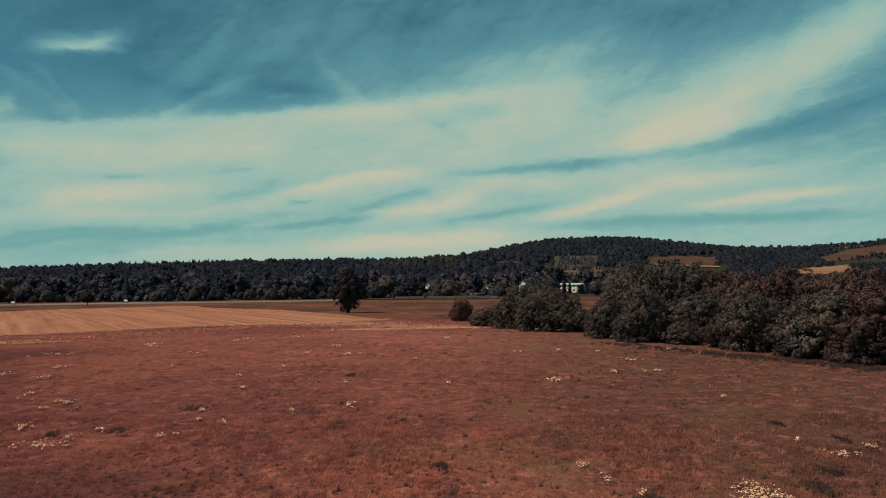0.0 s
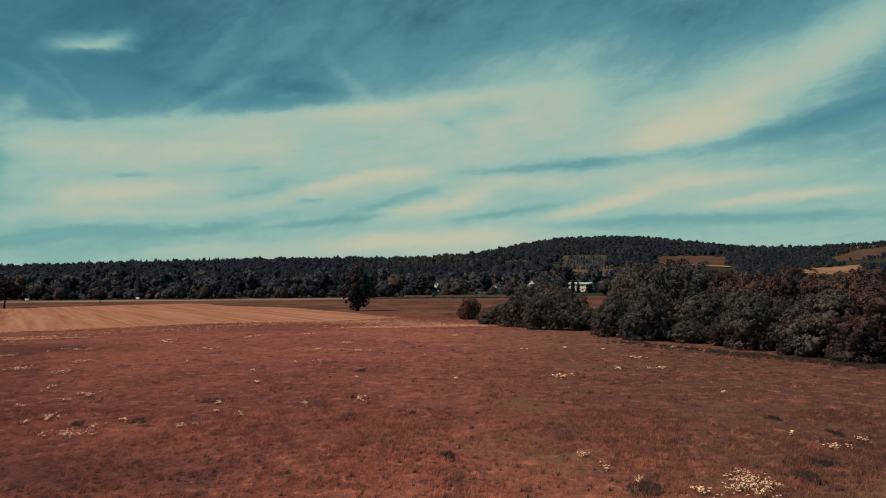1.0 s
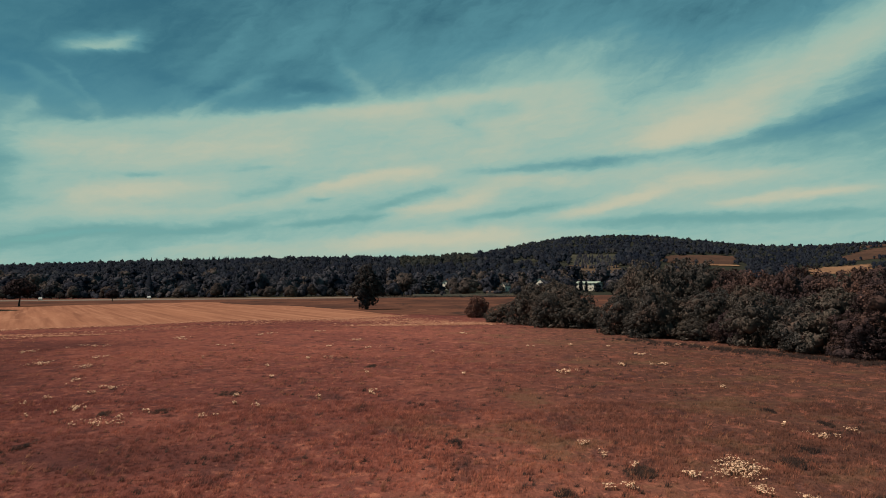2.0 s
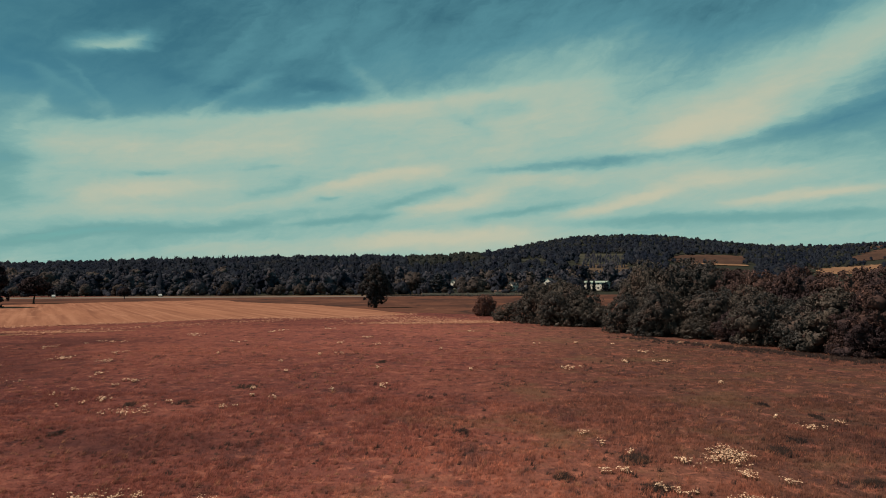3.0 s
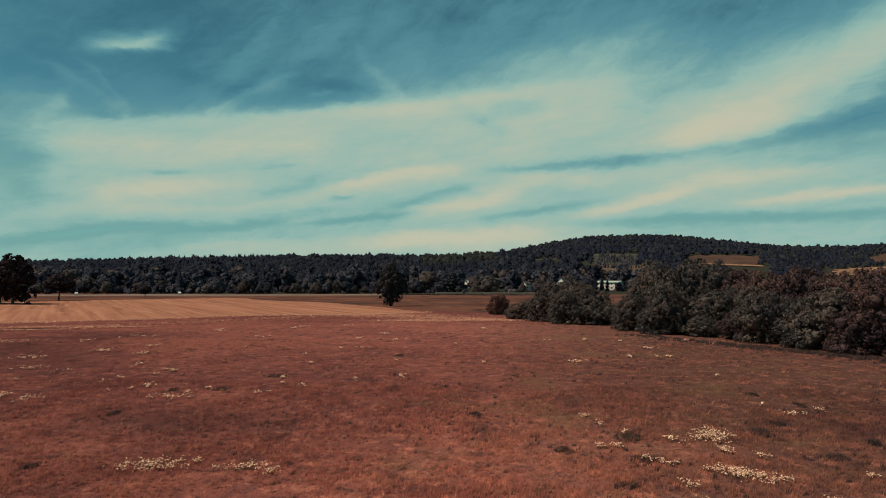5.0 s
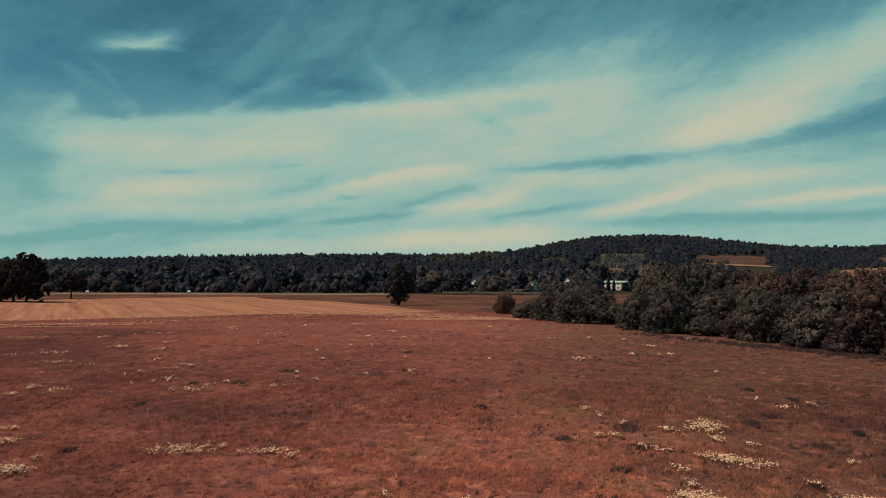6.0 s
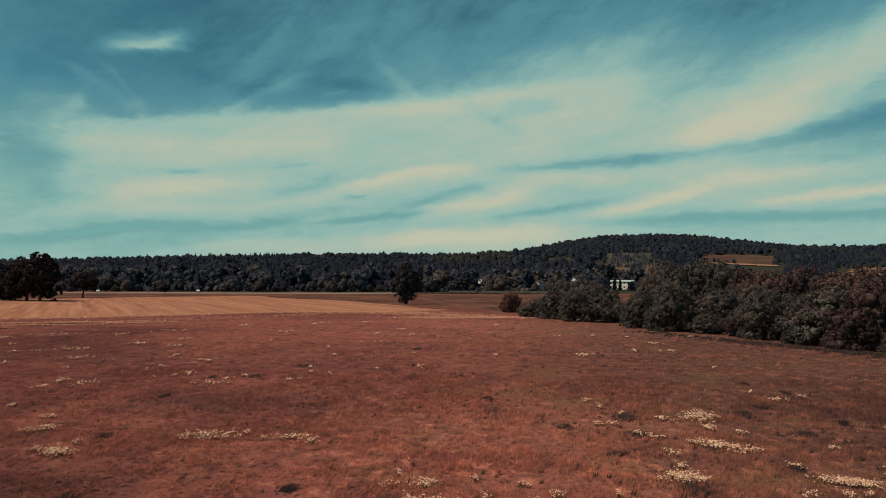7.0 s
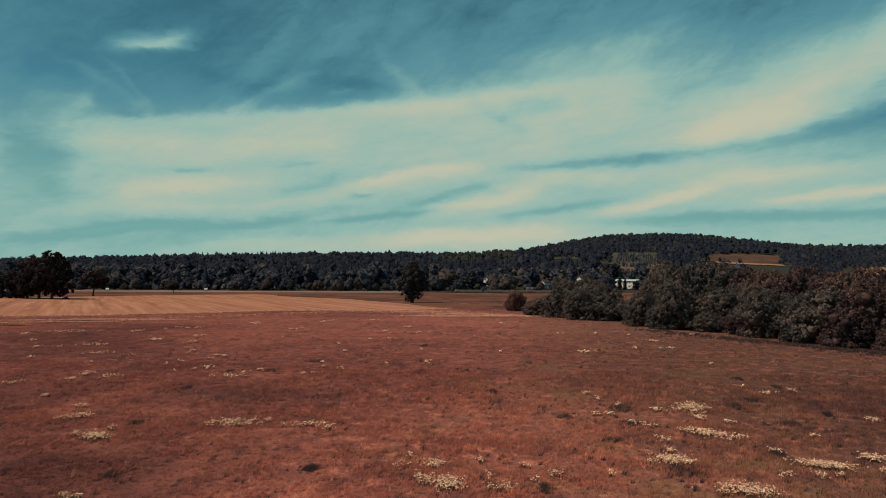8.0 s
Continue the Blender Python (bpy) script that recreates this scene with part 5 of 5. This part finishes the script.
def flowers(x, y, half, depth, turn, count, seed):
    """A ragged patch of creamy umbels on thin stems: small bunches, thinner towards the rim, and a few strays."""
    rng = np.random.default_rng(seed)
    far, depth = max(0.0, y), depth * 0.75
    head = 0.021 + 0.00082 * far
    count = int(count * (3.6 if y < 34 else 2.6))
    k = max(2, count // 5)
    cx, cy = np.clip(rng.normal(0, 0.48, k), -1, 1), np.clip(rng.normal(0, 0.5, k), -1.2, 1.2)
    pick = rng.integers(0, k, count)
    stray = np.where(rng.uniform(0, 1, count) < 0.12, 3.0, 1.0)
    u = cx[pick] * half + rng.normal(0, 0.09, count) * half * stray + rng.normal(0, 0.05, count)
    w = cy[pick] * depth + rng.normal(0, 0.14, count) * depth * stray + rng.normal(0, 0.05, count)
    ang = radians(turn)
    px, py = x + u * math.cos(ang) - w * math.sin(ang), y + u * math.sin(ang) + w * math.cos(ang)
    h = rng.uniform(0.10, 0.26, count)
    z = land(px, py)
    top = np.stack([px, py, z + h], 1)
    per = 4
    big = np.repeat(rng.uniform(0.45, 1.3, (count, 1)) ** 1.3, per, 0)
    c = np.repeat(top, per, 0) + rng.normal(0, head * 0.55, (count * per, 3)) * (1, 1, 0.4) * big
    v, f = cards(rng, c, np.tile((-0.2, -0.35, 1.0), (count * per, 1)), head * 0.95 * big, 0.35, 1.1)
    sv = np.stack([np.stack([px - 0.008, py, z], 1), np.stack([px + 0.008, py, z], 1), top], 1).reshape(-1, 3)
    sf = np.arange(len(sv)).reshape(-1, 3) + len(v)
    me = mesh("wildflower_patch", np.concatenate([v, sv]), [f, sf], [M_PETAL, M_STEM], [0] * len(f) + [1] * len(sf))
    return tagged(new("wildflower_patch", me), "loose patch of small creamy white wildflowers in brown grass", "wildflowers", "flower patches", "stuff")


# x, y, half length, half depth, turn of the length, flower heads
EAST_FLOWERS = [
    (8.6, 24.9, 0.40, 1.07, 8, 16), (10.6, 25.7, 0.90, 2.03, -27, 95), (10.4, 22.9, 0.28, 0.80, 8, 22), (9.8, 19.0, 1.25, 1.04, -44, 125),
    (11.0, 18.5, 0.49, 0.25, 7, 8), (4.8, 23.2, 0.25, 0.49, 8, 9), (5.7, 23.5, 0.32, 0.50, 8, 11), (5.6, 28.0, 0.21, 0.63, 8, 7),
    (6.6, 26.6, 0.34, 0.58, 8, 7), (6.6, 21.0, 0.15, 0.58, 8, 12), (7.1, 20.5, 0.23, 0.57, 7, 11), (7.7, 20.6, 0.15, 0.28, 7, 4),
    (7.3, 17.3, 0.27, 0.59, 7, 16), (7.2, 15.4, 0.25, 0.63, 7, 14), (6.7, 13.7, 0.81, 0.84, 7, 120), (7.5, 13.5, 0.38, 0.46, 7, 32),
]
EAST_LOOSE_FLOWERS = [
    (11.7, 15.8, 0.25, 0.42, 7, 16), (14.8, 19.2, 0.22, 0.39, 7, 9), (16.4, 34.9, 0.16, 0.55, 8, 5), (17.0, 32.1, 0.54, 0.97, 8, 16),
    (19.2, 33.4, 0.20, 0.51, 8, 7), (12.8, 13.6, 1.30, 0.54, -19, 175), (10.8, 12.1, 0.33, 0.41, 7, 12), (12.1, 12.1, 0.22, 0.65, 7, 16),
    (12.9, 12.1, 0.22, 0.32, 7, 8), (15.5, 15.1, 0.53, 0.69, 7, 64), (14.9, 13.0, 0.18, 0.34, 7, 10), (8.8, 9.8, 1.02, 0.90, -23, 170),
    (7.8, 9.4, 0.24, 0.47, 7, 16), (19.4, 23.7, 0.31, 0.65, 8, 9), (19.8, 23.4, 0.19, 0.32, 8, 5), (11.6, 22.1, 0.37, 0.46, 8, 10),
]
NEAR_FLOWERS = [
    (-1.9, 9.2, 0.51, 0.97, 7, 60), (-1.1, 12.7, 0.19, 0.36, 7, 9), (-0.6, 10.4, 0.22, 0.38, 7, 9), (-0.1, 9.1, 0.51, 0.54, 7, 28),
    (2.0, 10.8, 0.32, 0.46, 7, 12), (4.1, 11.2, 0.11, 0.31, 7, 8), (1.2, 10.2, 0.13, 0.30, 7, 6), (0.8, 12.1, 0.23, 0.34, 7, 6),
    (-2.8, 11.9, 0.57, 0.68, 7, 44), (-4.0, 12.9, 0.19, 0.37, 7, 8), (-4.0, 11.4, 0.34, 0.83, 7, 10), (-2.9, 9.7, 0.42, 0.72, 7, 40),
    (-2.2, 9.0, 0.51, 1.23, 7, 60), (-14.1, 18.4, 1.29, 1.21, 27, 100), (-12.4, 19.0, 0.18, 0.42, 8, 9), (-9.9, 18.4, 0.72, 0.79, 7, 34),
]
NEAR_LOOSE_FLOWERS = [
    (-8.8, 17.6, 0.28, 0.50, 7, 12), (-11.1, 18.0, 0.34, 0.52, 7, 8), (-19.2, 14.6, 0.62, 1.08, 56, 100), (-19.4, 16.3, 0.16, 0.36, 7, 9),
    (-20.3, 14.9, 0.21, 0.44, 7, 9), (-22.8, 18.8, 1.03, 0.98, 44, 44), (-24.3, 21.7, 0.39, 0.66, 8, 10), (-24.7, 21.3, 0.16, 0.49, 8, 5),
    (-14.5, 6.0, 0.38, 0.28, 7, 32), (-28.9, 24.4, 0.31, 0.38, 8, 9), (-31.8, 31.1, 0.80, 0.78, 8, 16), (-32.3, 33.7, 0.51, 1.16, 8, 22),
    (-29.7, 32.9, 1.23, 1.11, 87, 20), (-34.8, 29.2, 1.34, 0.72, 94, 18),
]
MID_FLOWERS = [
    (-50.0, 51.5, 0.86, 1.62, 10, 12), (-48.2, 52.4, 0.58, 0.55, 10, 6), (-56.0, 59.3, 0.51, 1.34, 10, 8), (-44.2, 43.4, 0.61, 0.83, 9, 10),
    (-45.5, 54.8, 1.91, 1.76, 10, 34), (-39.9, 47.6, 1.29, 1.42, 9, 30), (-42.9, 61.8, 1.96, 2.81, 10, 24), (-37.7, 60.5, 1.28, 2.03, 10, 16),
    (-40.0, 68.1, 0.70, 2.45, 10, 14), (-32.2, 51.7, 0.34, 2.64, 9, 12), (-27.9, 45.7, 0.52, 1.31, 9, 9), (-27.4, 47.2, 0.95, 0.92, 9, 18),
    (-25.0, 39.1, 0.46, 1.39, 9, 20), (-29.5, 40.6, 0.19, 0.74, 9, 5), (-29.3, 42.8, 0.59, 0.80, 9, 8), (-25.4, 37.5, 0.27, 0.33, 9, 6),
]
MID_LOOSE_FLOWERS = [
    (-26.7, 36.6, 0.36, 0.32, 9, 5), (-21.1, 34.6, 1.49, 1.17, 8, 34), (-20.7, 35.9, 0.35, 1.53, 9, 12), (-20.2, 38.0, 0.36, 0.66, 9, 8),
    (-15.8, 36.7, 0.53, 0.94, 9, 10), (-16.7, 44.0, 0.20, 0.81, 9, 7), (-15.7, 40.9, 0.19, 0.55, 9, 9), (-13.9, 40.1, 0.37, 0.71, 9, 6),
    (-11.0, 43.7, 0.25, 1.59, 9, 8), (-7.4, 45.5, 0.31, 1.26, 9, 9), (-19.8, 60.9, 0.26, 1.33, 10, 5), (-17.4, 53.7, 0.35, 1.09, 9, 5),
    (-17.4, 67.3, 0.35, 1.56, 10, 6), (-15.0, 67.8, 0.83, 1.57, 10, 10), (-17.8, 80.4, 0.64, 2.08, 11, 8), (-12.7, 79.3, 1.19, 1.01, 11, 8),
]
FAR_FLOWERS = [
    (-32.8, 99.6, 1.44, 1.51, 12, 8), (-28.7, 67.7, 0.28, 0.80, 10, 4), (-9.4, 56.3, 0.24, 1.74, 10, 5), (-1.2, 55.4, 0.24, 1.12, 9, 5),
    (7.5, 57.0, 1.20, 1.73, 9, 24), (5.0, 30.5, 0.23, 0.70, 8, 6), (11.6, 82.0, 0.41, 1.04, 11, 6), (6.6, 81.0, 0.48, 1.03, 11, 5),
    (15.7, 80.8, 0.24, 1.01, 11, 3), (17.6, 71.5, 1.01, 1.65, 10, 14), (13.7, 61.6, 0.64, 1.95, 10, 12), (17.0, 62.2, 0.90, 1.31, 10, 14),
    (25.0, 82.6, 1.46, 1.04, 11, 10), (17.9, 48.0, 0.16, 0.87, 9, 5), (26.4, 78.2, 0.15, 0.95, 10, 3),
]
RIM_FLOWERS = [
    (-31.7, 103.2, 0.99, 1.61, 12, 8), (-25.3, 106.4, 1.42, 1.68, 12, 8), (-16.5, 90.1, 1.59, 1.26, 11, 10), (-42.2, 92.9, 2.26, 2.72, 12, 14),
    (-48.0, 81.0, 2.43, 2.18, 11, 18), (-51.5, 73.6, 1.80, 1.87, 11, 16), (-59.6, 72.0, 2.95, 1.82, 11, 24), (-63.4, 67.2, 2.10, 1.65, 11, 18),
    (-31.9, 82.0, 1.63, 1.09, 11, 8), (-36.6, 40.7, 0.38, 0.38, 9, 5), (-36.2, 46.2, 0.53, 0.45, 9, 6), (-2.7, 101.5, 0.98, 1.52, 12, 6),
    (-4.9, 74.0, 0.37, 0.89, 10, 4),
]
for k, row in enumerate(EAST_FLOWERS + EAST_LOOSE_FLOWERS + NEAR_FLOWERS + NEAR_LOOSE_FLOWERS + MID_FLOWERS + MID_LOOSE_FLOWERS + FAR_FLOWERS + RIM_FLOWERS):
    flowers(*row, 200 + k)


def weeds(x, y, rx, ry, h, seed):
    """A low dark clump of coarse weeds, thinning towards its edge."""
    rng = np.random.default_rng(seed)
    n = int((60 if y < 28.5 else 26) * rx * ry) + 26
    px, py = x + rng.normal(0, 0.5, n) * rx, y + rng.normal(0, 0.5, n) * ry
    v, f = blades(rng, px, py, np.repeat(h * np.clip(1.3 - 0.7 * np.hypot((px - x) / rx, (py - y) / ry), 0.4, 1), 14), 0.009 + 0.0002 * max(0, y), 14, 0.7)
    ob = new("weed_clump", upright(mesh("weed_clump", v, f, M_WEED), len(v)))
    return tagged(ob, "low dark clump of coarse weeds in the meadow", "weeds", "weed clumps", "stuff")


# x, y, half length, half depth
WEEDS = [
    (-76.5, 81.8, 3.5, 1.2), (-82.0, 79.6, 3.5, 1.2), (-72.0, 93.5, 5.0, 1.2),
    (6.6, 25.5, 0.74, 1.11), (13.5, 27.2, 0.90, 0.98), (6.4, 21.1, 0.75, 0.73), (6.9, 12.4, 0.86, 0.93),
    (4.9, 17.2, 0.59, 0.47), (14.8, 22.3, 0.67, 0.46), (11.7, 15.6, 0.30, 0.42), (-7.7, 10.7, 0.40, 0.56),
    (-22.0, 29.1, 0.46, 1.17), (-17.6, 45.1, 1.27, 1.27), (-19.4, 38.5, 0.68, 1.01), (-22.5, 37.3, 0.54, 0.97),
    (-19.0, 17.8, 0.34, 0.53), (17.9, 25.0, 0.16, 0.70), (18.9, 35.3, 0.21, 1.11), (1.4, 9.3, 0.14, 0.62),
    (15.2, 29.4, 0.65, 0.65), (-15.0, 8.9, 0.38, 0.57), (3.1, 22.5, 0.44, 0.48), (-1.2, 30.5, 0.38, 0.71),
    (22.9, 89.7, 0.44, 2.40), (17.5, 39.4, 0.18, 0.97), (-9.9, 61.3, 0.51, 1.33),
]
for k, (x, y, a, b) in enumerate(WEEDS):
    weeds(x, y, a, b, 0.21 if y < 28.5 else 0.17, 300 + k)


def tufts():
    """Small dark and pale tufts all over the meadow, denser in patches."""
    rng = np.random.default_rng(97)
    for mt, label, seed, dens, tall in ((M_WEED, "small dark weed tufts dotted over the meadow", 5, 0.38, 0.19), (M_HAY, "pale dry grass tufts dotted over the meadow", 6, 0.60, 0.20)):
        for y0, y1, k in ((3, 34, 1.0), (34, 70, 0.36), (70, 130, 0.10)):
            x, y = view_spots(rng, y0, y1, dens * k * 3)
            keep = 0.55 * patchy(x, y, 7.0, seed) + 0.45 * patchy(x, y, 2.2, seed + 9) > rng.uniform(0.35, 0.85, len(x))
            x, y = x[keep], y[keep]
            per = 16 if y0 < 30 else 10
            size = np.repeat(rng.uniform(0.5, 1.3, len(x)), per) * tall
            v, f = blades(rng, x, y, size, 0.014 + 0.00045 * y0, per, 0.6)
            tagged(new("meadow_tufts", upright(mesh("meadow_tufts", v, f, mt), len(v))), label, "grass", kind="stuff")


tufts()


def tussocks():
    """Coarse rank grass along the foot of the scrub."""
    rng = np.random.default_rng(99)
    t = rng.uniform(0, 1, 520) ** 0.7
    off = np.abs(rng.normal(0, 1.7, 520))
    x = 19.5 + 25 * t - off * 0.8
    y = 93 - 38.5 * t - off * 0.7
    v, f = blades(rng, x, y, 0.30, 0.028, 18, 0.6)
    tagged(new("rank_grass", upright(mesh("rank_grass", v, f, M_WEED), len(v))), "dark rank grass along the foot of the scrub", "grass", kind="stuff")


tussocks()
